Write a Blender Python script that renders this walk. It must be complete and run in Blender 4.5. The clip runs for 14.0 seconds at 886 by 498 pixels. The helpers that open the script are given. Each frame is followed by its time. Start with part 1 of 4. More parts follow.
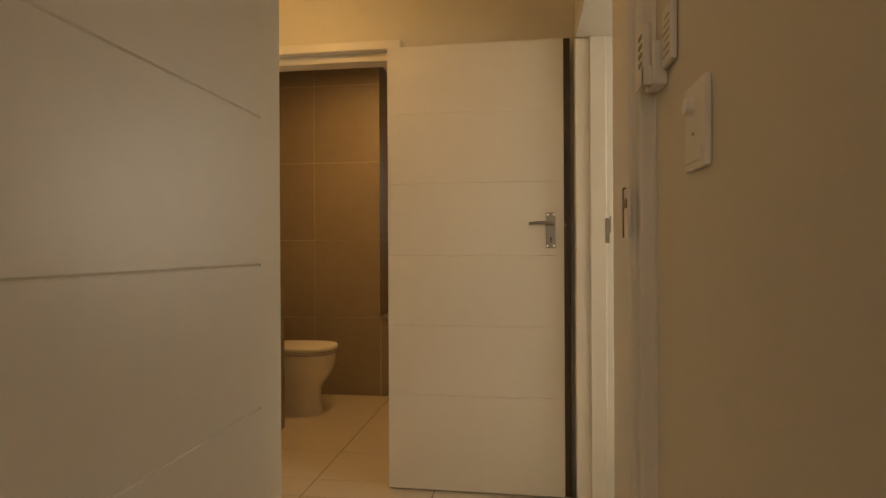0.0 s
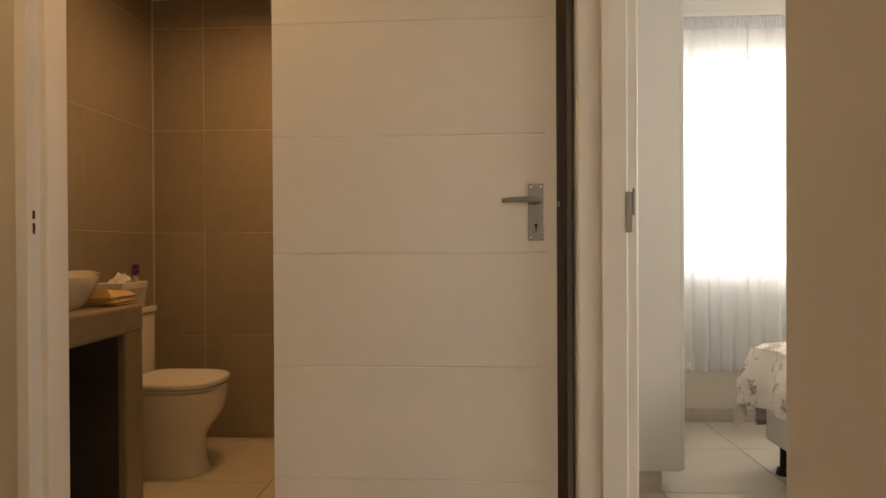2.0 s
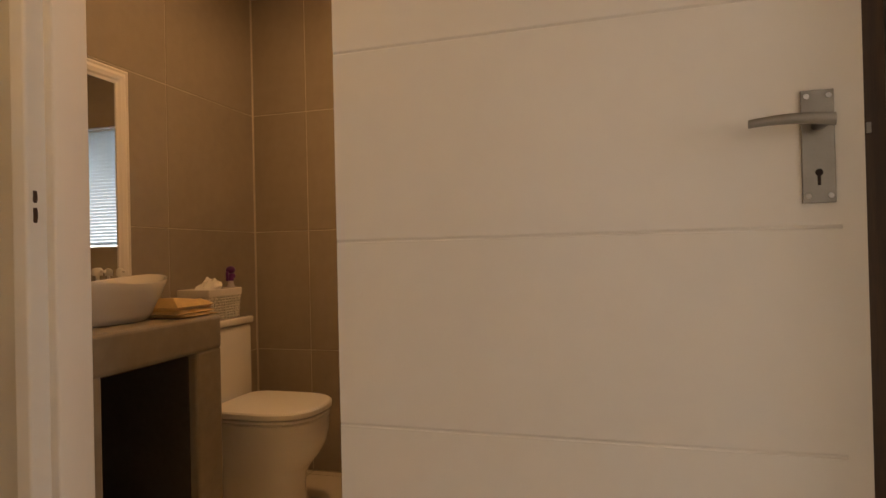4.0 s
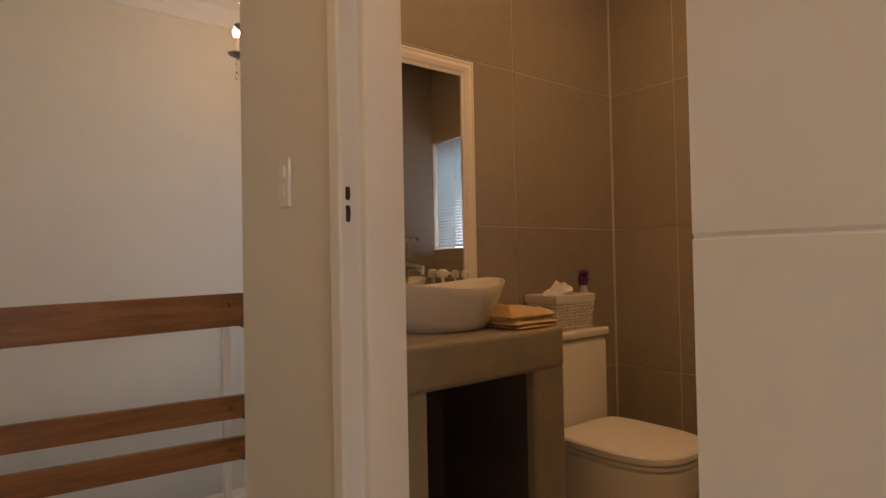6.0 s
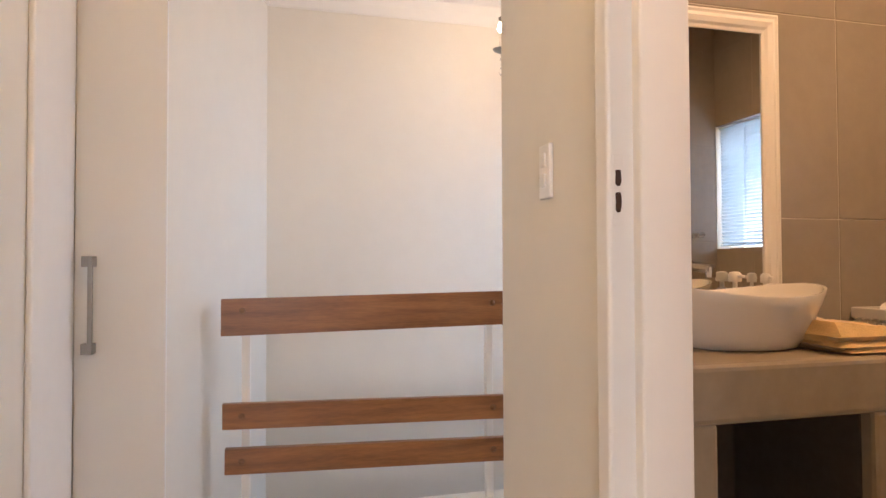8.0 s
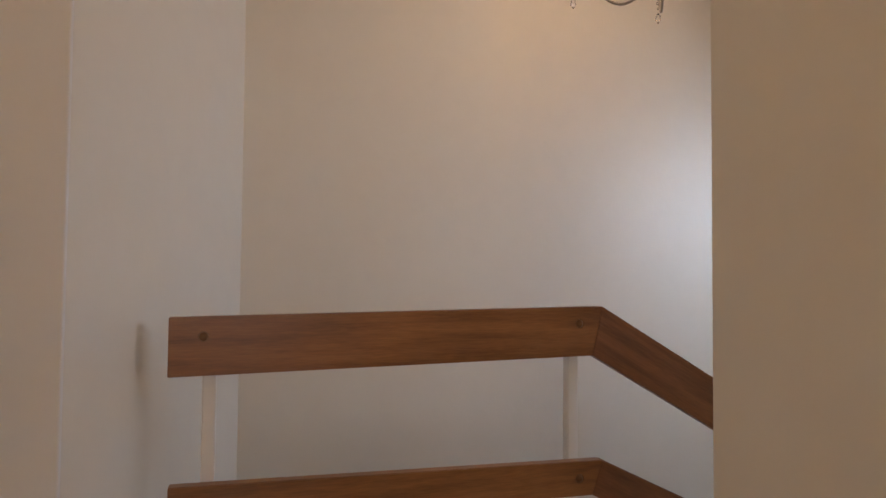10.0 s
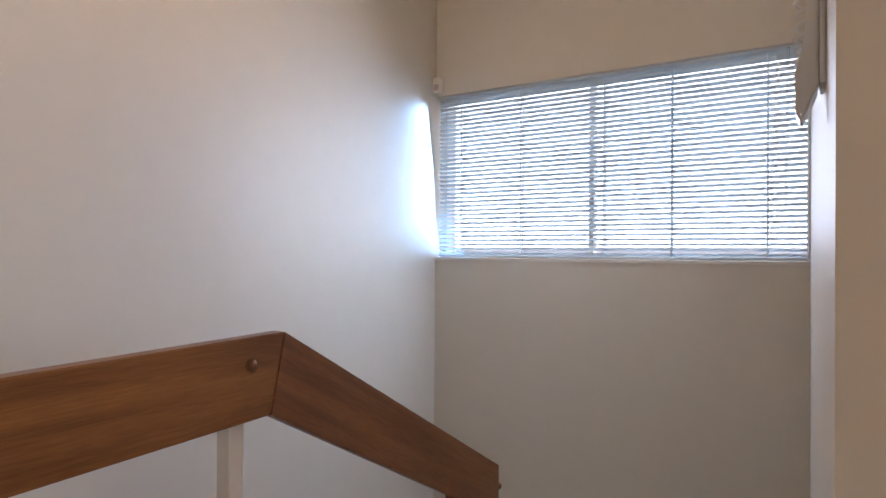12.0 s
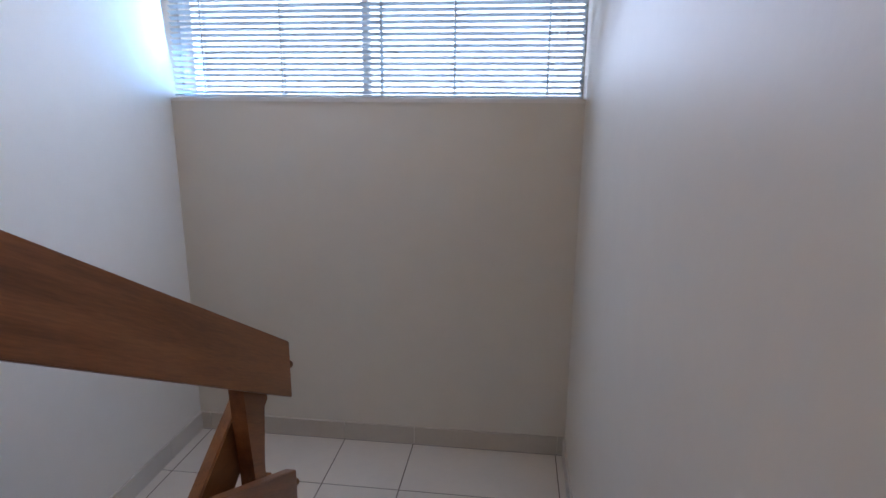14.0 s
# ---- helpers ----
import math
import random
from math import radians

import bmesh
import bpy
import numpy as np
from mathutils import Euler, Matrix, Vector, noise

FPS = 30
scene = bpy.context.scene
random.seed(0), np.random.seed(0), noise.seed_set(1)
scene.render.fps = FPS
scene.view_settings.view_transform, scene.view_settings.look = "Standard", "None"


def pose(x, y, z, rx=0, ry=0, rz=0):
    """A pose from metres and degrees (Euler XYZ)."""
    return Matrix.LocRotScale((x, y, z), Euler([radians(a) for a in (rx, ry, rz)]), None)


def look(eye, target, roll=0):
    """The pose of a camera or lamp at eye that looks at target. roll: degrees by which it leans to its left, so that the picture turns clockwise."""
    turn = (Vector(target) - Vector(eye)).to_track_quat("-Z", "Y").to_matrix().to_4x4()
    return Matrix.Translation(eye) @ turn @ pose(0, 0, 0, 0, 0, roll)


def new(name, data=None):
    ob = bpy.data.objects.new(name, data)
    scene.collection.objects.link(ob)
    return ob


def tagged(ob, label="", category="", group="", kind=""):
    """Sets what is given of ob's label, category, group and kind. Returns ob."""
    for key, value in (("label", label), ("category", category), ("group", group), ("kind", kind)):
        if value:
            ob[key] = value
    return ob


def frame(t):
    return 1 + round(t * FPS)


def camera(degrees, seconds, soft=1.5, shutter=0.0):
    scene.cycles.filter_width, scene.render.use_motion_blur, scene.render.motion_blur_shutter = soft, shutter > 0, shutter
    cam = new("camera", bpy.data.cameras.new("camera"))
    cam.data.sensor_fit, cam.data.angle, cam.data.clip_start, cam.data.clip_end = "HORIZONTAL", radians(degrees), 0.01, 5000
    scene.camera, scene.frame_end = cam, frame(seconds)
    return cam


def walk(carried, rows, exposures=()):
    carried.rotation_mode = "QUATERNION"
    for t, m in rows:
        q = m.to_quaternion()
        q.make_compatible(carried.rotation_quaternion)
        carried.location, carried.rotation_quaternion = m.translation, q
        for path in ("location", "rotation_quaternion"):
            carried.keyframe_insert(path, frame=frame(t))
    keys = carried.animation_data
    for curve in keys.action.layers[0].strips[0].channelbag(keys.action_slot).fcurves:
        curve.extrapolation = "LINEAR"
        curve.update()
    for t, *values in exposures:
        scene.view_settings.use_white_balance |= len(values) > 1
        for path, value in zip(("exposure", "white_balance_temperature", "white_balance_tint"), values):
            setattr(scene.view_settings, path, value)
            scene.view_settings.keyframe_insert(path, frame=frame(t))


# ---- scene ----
cam = camera(73.4, 14.0)

PATH = [
    (0, (0.641, -2.809, 1.131), (0.366, -0.828, 1.129), -0.3),
    (0.5, (0.564, -2.494, 1.158), (0.412, -0.5, 1.123), -0.5),
    (0.6, (0.582, -2.474, 1.119), (0.419, -0.481, 1.118), -0.2),
    (1, (0.525, -2.255, 1.096), (0.432, -0.258, 1.107), 0.2),
    (1.5, (0.551, -2.004, 1.123), (0.451, -0.006, 1.119), -0.3),
    (2, (0.572, -1.768, 1.117), (0.478, 0.23, 1.106), -0.3),
    (2.2, (0.58, -1.672, 1.114), (0.491, 0.326, 1.112), -0.4),
    (4.3, (0.45, -0.948, 1.064), (-0.287, 0.911, 1.083), -1.3),
    (4.5, (0.439, -0.888, 1.059), (-0.441, 0.907, 1.086), -1.2),
    (5, (0.391, -0.785, 1.050), (-0.758, 0.852, 1.084), -1.3),
    (5.5, (0.33, -0.676, 1.059), (-1.043, 0.778, 1.096), -1.2),
    (6, (0.295, -0.621, 1.078), (-1.26, 0.637, 1.116), -1.1),
    (6.5, (0.28, -0.567, 1.090), (-1.461, 0.418, 1.124), -0.7),
    (7, (0.268, -0.543, 1.085), (-1.58, 0.219, 1.128), -0.5),
    (7.5, (0.238, -0.534, 1.086), (-1.672, 0.057, 1.128), -0.4),
    (8, (0.139, -0.539, 1.076), (-1.803, -0.061, 1.121), -0.2),
    (8.2, (0.059, -0.538, 1.079), (-1.891, -0.092, 1.116), -0.2),
    (10.3, (-0.808, -0.602, 1.060), (-2.700, 0.040, 1.142), 0.9),
    (10.5, (-0.888, -0.581, 1.063), (-2.728, 0.192, 1.141), 0.8),
    (11, (-1.112, -0.506, 1.092), (-2.794, 0.575, 1.119), 0.2),
    (11.5, (-1.245, -0.455, 1.104), (-2.716, 0.9, 1.111), 0.3),
    (12, (-1.395, -0.424, 1.096), (-2.437, 1.283, 1.107), 0.4),
    (12.5, (-1.462, -0.358, 1.099), (-2.129, 1.528, 1.084), 0.6),
    (13, (-1.5, -0.264, 1.086), (-1.979, 1.678, 1.049), -0.8),
    (13.5, (-1.582, -0.186, 1.028), (-1.91, 1.778, 0.835), -0.6),
    (14, (-1.612, -0.172, 1.042), (-1.85, 1.76, 0.577), 0.45),
]
EXPOSURES = [(0, 0.42, 10900, 12), (1.0, 0.72, 10300, 13), (2.0, 0.5, 8500, 15), (2.2, 0.26, 8900, 16), (4.3, 0.56, 8300, 19), (5.5, 0.52, 8000, 20), (6.0, 0.46, 7700, 20), (6.5, 0.58, 7300, 20), (7.0, 1.06, 7200, 19), (7.5, 1.5, 6900, 19), (8.0, 1.72, 6350, 19), (8.2, 1.76, 6350, 19), (10.3, 0.58, 7200, 22), (11, 0.9, 6900, 22), (12.5, 0.8, 6450, 22), (14, 0.73, 5850, 21)]
walk(cam, [(t, look(eye, target, roll)) for t, eye, target, roll in PATH], EXPOSURES)

# world, sky and the sun
world = bpy.data.worlds.new("world")
scene.world = world
world.use_nodes = True
wn = world.node_tree
sky = wn.nodes.new("ShaderNodeTexSky")
sky.sky_type = "NISHITA"
sky.sun_disc = False
sky.sun_elevation, sky.sun_rotation = radians(50), radians(156)
wn.links.new(sky.outputs[0], wn.nodes["Background"].inputs[0])
wn.nodes["Background"].inputs[1].default_value = 0.15


def lamp(name, kind, power, colour, m, size=0.1, size_y=0.1, angle=0.5):
    data = bpy.data.lights.new(name, kind)
    data.energy, data.color = power, colour
    if kind == "AREA":
        data.shape, data.size, data.size_y = "RECTANGLE", size, size_y
    elif kind == "SUN":
        data.angle = radians(angle)
    else:
        data.shadow_soft_size = size
    ob = new(name, data)
    ob.matrix_world = m
    return ob


WARM = (1.0, 0.60, 0.28)
DAY = (0.62, 0.78, 1.0)
lamp("sun", "SUN", 3.0, (1.0, 0.95, 0.88), look((0, 0, 10), (-2.0, 4.5, 4.0)))
for x in (-2.20, -1.96, -1.72):
    day = lamp("stair_window_light", "AREA", 1.85, DAY, look((x, 1.89, 1.44), (x - 0.34, 1.2, 1.02)), 0.24, 0.62)
    day.data.spread = radians(150)
for x, power in ((-2.938, 0.42), (-2.90, 0.58), (-2.84, 0.34)):
    side = lamp("stair_window_side_light", "AREA", power, (0.30, 0.60, 1.0), look((x, 2.036, 1.44), (x - 0.16, 1.53, 1.34)), 0.02, 0.74)
    side.data.spread = radians(98)
lamp("bath_window_light", "AREA", 4.0, DAY, look((0.1, 2.32, 1.62), (0.1, 1.9, 1.55)), 1.3, 1.2)
# unseen source, added to brighten the corridor cupboard and landing wall
lamp("bedroom_side_fill_light", "AREA", 32, (0.88, 0.93, 1.0), look((4.3, -1.35, 1.5), (-1.0, -0.4, 1.2)), 1.8, 1.2)
lamp("bedroom_window_light", "AREA", 9, (0.95, 0.96, 1.0), look((2.75, 1.88, 1.6), (2.75, -1, 1.6)), 1.7, 1.3)
lamp("bedroom_curtain_light", "AREA", 17, (0.86, 0.92, 1.0), look((2.75, 2.06, 1.62), (2.75, -1, 1.62)), 1.75, 1.3)
lamp("chandelier_light", "POINT", 1.4, (1.0, 0.52, 0.19), pose(-2.25, 0.58, 2.17), 0.12)
lamp("landing_lamp_light", "POINT", 4.0, (1.0, 0.63, 0.26), pose(-0.45, -0.72, 2.34), 0.08)
down = lamp("bath_lamp_light", "AREA", 7.3, WARM, look((-0.42, 0.85, 2.49), (-0.42, 0.8501, 0)), 0.16, 0.16)
down.data.spread = radians(178)
lamp("hall_lamp_light", "POINT", 3.0, WARM, pose(0.2, -3.4, 2.35), 0.1)
# added fill at the hall's back, for the door leaf and landing wall
lamp("hall_fill_light", "AREA", 6.2, (0.9, 0.92, 1.0), look((0.1, -5.4, 1.5), (0.3, 0, 1.2)), 1.4, 1.3)


# ---- materials ----
def mat(name, rgb, rough=0.5, metal=0.0, grain=0.04, scale=3.0, bump=0.0, bscale=60.0, rgb2=None, detail=6.0, coat=0.0, stretch=(1, 1, 1), spread=0.0, sheen=0.0, gloss=0.05):
    m = bpy.data.materials.new(name)
    m.use_nodes = True
    n, l = m.node_tree.nodes, m.node_tree.links
    b = n["Principled BSDF"]
    b.inputs["Roughness"].default_value = rough
    b.inputs["Metallic"].default_value = metal
    b.inputs["Coat Weight"].default_value = coat
    b.inputs["Sheen Weight"].default_value = sheen
    tc = n.new("ShaderNodeTexCoord")
    mp = n.new("ShaderNodeMapping")
    mp.inputs["Scale"].default_value = stretch
    l.new(tc.outputs["Object"], mp.inputs["Vector"])
    a = n.new("ShaderNodeTexNoise")
    a.inputs["Scale"].default_value, a.inputs["Detail"].default_value = scale, detail
    l.new(mp.outputs[0], a.inputs["Vector"])
    f = n.new("ShaderNodeTexNoise")
    f.inputs["Scale"].default_value, f.inputs["Detail"].default_value = scale * 9, 3
    l.new(mp.outputs[0], f.inputs["Vector"])
    mixf = n.new("ShaderNodeMix")
    mixf.inputs[0].default_value = 0.35
    l.new(a.outputs[0], mixf.inputs[2])
    l.new(f.outputs[0], mixf.inputs[3])
    ramp = n.new("ShaderNodeValToRGB")
    lo = [c * (1 - grain) for c in rgb]
    hi = rgb2 if rgb2 else [min(1, c * (1 + grain)) for c in rgb]
    ramp.color_ramp.elements[0].position, ramp.color_ramp.elements[1].position = 0.35, 0.65
    ramp.color_ramp.elements[0].color = (*lo, 1)
    ramp.color_ramp.elements[1].color = (*hi, 1)
    l.new(mixf.outputs[0], ramp.inputs[0])
    out = ramp.outputs[0]
    if spread:
        oi = n.new("ShaderNodeObjectInfo")
        hs = n.new("ShaderNodeHueSaturation")
        mr = n.new("ShaderNodeMapRange")
        mr.inputs[3].default_value, mr.inputs[4].default_value = 1 - spread, 1 + spread
        l.new(oi.outputs["Random"], mr.inputs[0])
        l.new(mr.outputs[0], hs.inputs["Value"])
        l.new(out, hs.inputs["Color"])
        out = hs.outputs[0]
    l.new(out, b.inputs["Base Color"])
    rr = n.new("ShaderNodeMapRange")
    rr.inputs[3].default_value, rr.inputs[4].default_value = max(0.02, rough - gloss), min(1, rough + gloss)
    l.new(a.outputs[0], rr.inputs[0])
    l.new(rr.outputs[0], b.inputs["Roughness"])
    if bump:
        t = n.new("ShaderNodeTexNoise")
        t.inputs["Scale"].default_value, t.inputs["Detail"].default_value = bscale, 4
        l.new(mp.outputs[0], t.inputs["Vector"])
        bp = n.new("ShaderNodeBump")
        bp.inputs["Strength"].default_value, bp.inputs["Distance"].default_value = bump, 0.002
        l.new(t.outputs[0], bp.inputs["Height"])
        l.new(bp.outputs[0], b.inputs["Normal"])
    return m


PAINT = mat("wall_paint", (0.70, 0.66, 0.58), 0.5, grain=0.025, scale=1.2, bump=0.25, bscale=45)
ENAMEL = mat("white_enamel", (0.78, 0.75, 0.70), 0.35, grain=0.02, scale=2, bump=0.08, bscale=25)
CEIL = mat("ceiling_paint", (0.78, 0.76, 0.72), 0.8, grain=0.02, scale=1.5, bump=0.1)
TILE = mat("taupe_wall_tile", (0.31, 0.265, 0.215), 0.36, gloss=0.03, grain=0.08, scale=2.2, bump=0.05, bscale=80, spread=0.04)
GROUT = mat("grout", (0.62, 0.56, 0.48), 0.85, grain=0.08, scale=20)
FTILE = mat("cream_floor_tile", (0.62, 0.56, 0.47), 0.30, gloss=0.015, grain=0.03, scale=3, bump=0.03, spread=0.02)
FGROUT = mat("floor_grout", (0.16, 0.13, 0.10), 0.9, grain=0.1, scale=20)
STILE = mat("skirting_tile", (0.56, 0.51, 0.44), 0.3, grain=0.04, scale=4)
CONC = mat("screeded_cement", (0.27, 0.225, 0.17), 0.36, grain=0.12, scale=3, bump=0.25, bscale=10, rgb2=(0.32, 0.27, 0.205))
UMBER = mat("knee_space_dark", (0.085, 0.070, 0.062), 0.6, grain=0.2, scale=5, bump=0.1)
WOOD = mat("oiled_pine", (0.215, 0.078, 0.020), 0.34, grain=0.24, scale=2.6, bump=0.12, bscale=30, rgb2=(0.31, 0.124, 0.036), stretch=(16, 1.1, 16))
WOOD2 = mat("oiled_pine_slope", (0.185, 0.064, 0.019), 0.34, grain=0.24, scale=2.6, bump=0.12, bscale=30, rgb2=(0.27, 0.102, 0.034), stretch=(16, 1.1, 16))
for m_ in (WOOD2,):
    mp_ = [n for n in m_.node_tree.nodes if n.bl_idname == "ShaderNodeMapping"][0]
    mp_.vector_type = "TEXTURE"
    mp_.inputs["Rotation"].default_value = (radians(-29), 0, 0)
    mp_.inputs["Scale"].default_value = (1 / 16, 1 / 1.1, 1 / 16)
EDGE_BROWN = mat("dark_brown_grain", (0.060, 0.030, 0.014), 0.45, grain=0.3, scale=5, rgb2=(0.085, 0.045, 0.020), stretch=(12, 12, 0.6))
BRONZE = mat("aged_bolt", (0.20, 0.10, 0.05), 0.38, metal=0.9, grain=0.2, scale=40)
CERAMIC = mat("white_ceramic", (0.80, 0.77, 0.72), 0.12, grain=0.01, coat=0.5)
CHROME = mat("chrome", (0.55, 0.54, 0.53), 0.12, metal=1.0, grain=0.02)
SATIN = mat("satin_nickel", (0.30, 0.28, 0.255), 0.40, metal=1.0, grain=0.05, scale=30)
PLASTIC = mat("white_plastic", (0.78, 0.76, 0.72), 0.35, grain=0.01)
HOLLOW = mat("dark_brown_hollow", (0.055, 0.026, 0.015), 0.8, grain=0.3, scale=60)
DARK = mat("dark_recess", (0.03, 0.02, 0.015), 0.8)
TOWEL = mat("orange_towel", (0.62, 0.42, 0.18), 0.95, grain=0.12, scale=30, bump=1.0, bscale=260, sheen=0.3)
WICKER = mat("white_wicker", (0.66, 0.62, 0.55), 0.7, grain=0.12, scale=40)
TISSUE = mat("tissue", (0.8, 0.78, 0.75), 0.9)
PURPLE = mat("purple_plastic", (0.12, 0.02, 0.16), 0.3)
CLEAR = mat("pale_bottle", (0.55, 0.5, 0.5), 0.2)
GREEN = mat("green_plastic", (0.02, 0.12, 0.08), 0.4)
SLAT = mat("blind_slat", (0.75, 0.78, 0.80), 0.35, grain=0.02)
CORD = mat("blind_cord", (0.85, 0.86, 0.86), 0.7, grain=0.02)
BOARD = mat("white_melamine", (0.72, 0.71, 0.69), 0.3, grain=0.01)
CLOTH = mat("valance", (0.66, 0.62, 0.58), 0.9, grain=0.04, scale=8, bump=0.3)
BLACK = mat("black_rubber", (0.02, 0.02, 0.02), 0.5)
HANGING = mat("sheer_curtain", (0.85, 0.85, 0.85), 0.9, grain=0.02)


OUTWALL = mat("neighbour_render", (0.33, 0.35, 0.38), 0.9, grain=0.1)
PAVE = mat("outdoor_paving", (0.09, 0.09, 0.085), 0.9, grain=0.2, scale=1)


def glass(name, rgb=(1, 1, 1), rough=0.0):
    m = mat(name, rgb, rough, grain=0.0)
    b = m.node_tree.nodes["Principled BSDF"]
    b.inputs["Transmission Weight"].default_value = 1.0
    b.inputs["IOR"].default_value = 1.45
    return m


def glow(name, rgb, strength):
    m = bpy.data.materials.new(name)
    m.use_nodes = True
    b = m.node_tree.nodes["Principled BSDF"]
    b.inputs["Base Color"].default_value = (*rgb, 1)
    b.inputs["Emission Color"].default_value = (*rgb, 1)
    b.inputs["Emission Strength"].default_value = strength
    return m


GLASS = glass("window_glass")
CRYSTAL = glass("crystal")
BULB = glow("lit_bulb", (1.0, 0.78, 0.5), 14)
MIRROR = mat("mirror_glass", (0.86, 0.88, 0.87), 0.0, metal=1.0, grain=0.0)
for link in list(MIRROR.node_tree.nodes["Principled BSDF"].inputs["Roughness"].links):
    MIRROR.node_tree.links.remove(link)
MIRROR.node_tree.nodes["Principled BSDF"].inputs["Roughness"].default_value = 0.0
SCENERY = glow("daylight_view", (0.82, 0.92, 1.0), 2.2)

# sheer curtain lets the window's light through
ht = HANGING.node_tree
tl = ht.nodes.new("ShaderNodeBsdfTranslucent")
tl.inputs[0].default_value = (0.9, 0.92, 0.95, 1)
mx = ht.nodes.new("ShaderNodeMixShader")
mx.inputs[0].default_value = 0.65
ht.links.new(ht.nodes["Principled BSDF"].outputs[0], mx.inputs[1])
ht.links.new(tl.outputs[0], mx.inputs[2])
ht.links.new(mx.outputs[0], ht.nodes["Material Output"].inputs[0])

# added translucency makes the aluminium slats and cords glow hazily from behind
for m_, share in ((SLAT, 0.46), (CORD, 0.65)):
    t_ = m_.node_tree
    tl = t_.nodes.new("ShaderNodeBsdfTranslucent")
    tl.inputs[0].default_value = (0.72, 0.84, 0.92, 1)
    mx = t_.nodes.new("ShaderNodeMixShader")
    mx.inputs[0].default_value = share
    t_.links.new(t_.nodes["Principled BSDF"].outputs[0], mx.inputs[1])
    t_.links.new(tl.outputs[0], mx.inputs[2])
    t_.links.new(mx.outputs[0], t_.nodes["Material Output"].inputs[0])

# a floral print for the bedspread
PRINT = mat("floral_bedspread", (0.70, 0.66, 0.60), 0.9, grain=0.3, scale=11, bump=0.4, bscale=60, rgb2=(0.74, 0.69, 0.62))
rp = [n for n in PRINT.node_tree.nodes if n.bl_idname == "ShaderNodeValToRGB"][0]
rp.color_ramp.elements[0].position, rp.color_ramp.elements[1].position = 0.455, 0.495
rp.color_ramp.elements[0].color = (0.36, 0.29, 0.23, 1)


# ---- mesh helpers ----
def box(bm, x0, x1, y0, y1, z0, z1, bevel=0.0, seg=2):
    m = Matrix.Translation(((x0 + x1) / 2, (y0 + y1) / 2, (z0 + z1) / 2)) @ Matrix.Diagonal((abs(x1 - x0), abs(y1 - y0), abs(z1 - z0), 1))
    vs = bmesh.ops.create_cube(bm, size=1, matrix=m)["verts"]
    if bevel:
        es = list({e for v in vs for e in v.link_edges})
        bmesh.ops.bevel(bm, geom=es, offset=bevel, segments=seg, profile=0.5, affect="EDGES", clamp_overlap=True)
    return vs


def cyl(bm, p, q, r, r2=None, n=16):
    p, q = Vector(p), Vector(q)
    d = q - p
    m = Matrix.Translation((p + q) / 2) @ d.to_track_quat("Z", "Y").to_matrix().to_4x4()
    return bmesh.ops.create_cone(bm, cap_ends=True, segments=n, radius1=r, radius2=r if r2 is None else r2, depth=d.length, matrix=m)["verts"]


def ball(bm, p, r, s=(1, 1, 1), n=14):
    m = Matrix.Translation(p) @ Matrix.Diagonal((*s, 1))
    return bmesh.ops.create_uvsphere(bm, u_segments=n, v_segments=max(6, n // 2), radius=r, matrix=m)["verts"]


def poly(bm, points, vec):
    """A closed outline pushed along vec."""
    vs = [bm.verts.new(p) for p in points]
    f = bm.faces.new(vs)
    ex = bmesh.ops.extrude_face_region(bm, geom=[f])
    bmesh.ops.translate(bm, verts=[v for v in ex["geom"] if isinstance(v, bmesh.types.BMVert)], vec=vec)
    bmesh.ops.recalc_face_normals(bm, faces=bm.faces)


def rings(bm, loops, close=(True, True)):
    """A skin over rings of points with the same count."""
    rows = [[bm.verts.new(p) for p in loop] for loop in loops]
    n = len(rows[0])
    for a, b in zip(rows, rows[1:]):
        for i in range(n):
            bm.faces.new((a[i], a[(i + 1) % n], b[(i + 1) % n], b[i]))
    if close[0]:
        bm.faces.new(rows[0][::-1])
    if close[1]:
        bm.faces.new(rows[-1])
    bmesh.ops.recalc_face_normals(bm, faces=bm.faces)


def part(name, bm, material, parent=None, label="", smooth=False):
    me = bpy.data.meshes.new(name)
    bm.to_mesh(me)
    bm.free()
    me.materials.append(material)
    if smooth:
        me.polygons.foreach_set("use_smooth", [True] * len(me.polygons))
        me.set_sharp_from_angle(angle=radians(38))
    ob = new(name, me)
    if parent:
        ob.parent = parent
        m = Matrix.Identity(4)
        p = parent
        while p:
            m = p.matrix_parent_inverse @ p.matrix_basis @ m
            p = p.parent
        ob.matrix_parent_inverse = m.inverted()
    if label:
        tagged(ob, label)
    return ob


def thing(name, x, y, z, label, category, group=""):
    ob = new(name)
    ob.matrix_basis = pose(x, y, z)
    return tagged(ob, label, category, group)


def structure(ob, label="", category=""):
    return tagged(ob, label, category, kind="structure")


def slab(name, x0, x1, y0, y1, z0, z1, material, label="", bevel=0.0):
    bm = bmesh.new()
    box(bm, x0, x1, y0, y1, z0, z1, bevel)
    return structure(part(name, bm, material, label=label))


def boxes(name, rows, material, label="", bevel=0.0):
    bm = bmesh.new()
    for r in rows:
        box(bm, *r, bevel)
    return structure(part(name, bm, material, label=label))


# ---- plan, in metres ----
XL, XR = -2.95, -1.38           # stairwell side walls
YW = 2.05                       # outer wall, inner face
YT = 1.65                       # tiled wall behind the toilet
RX = -2.165                     # railing
LOW = -0.34                     # half landing
H = 2.50                        # ceiling of landing, stair and hall
DX0, DX1 = -0.735, 0.0          # bathroom doorway, clear
WX = 0.87                       # wall towards the bedroom, landing face
CY0, CY1 = -1.47, -1.19         # wall with the doorway that the walk comes through

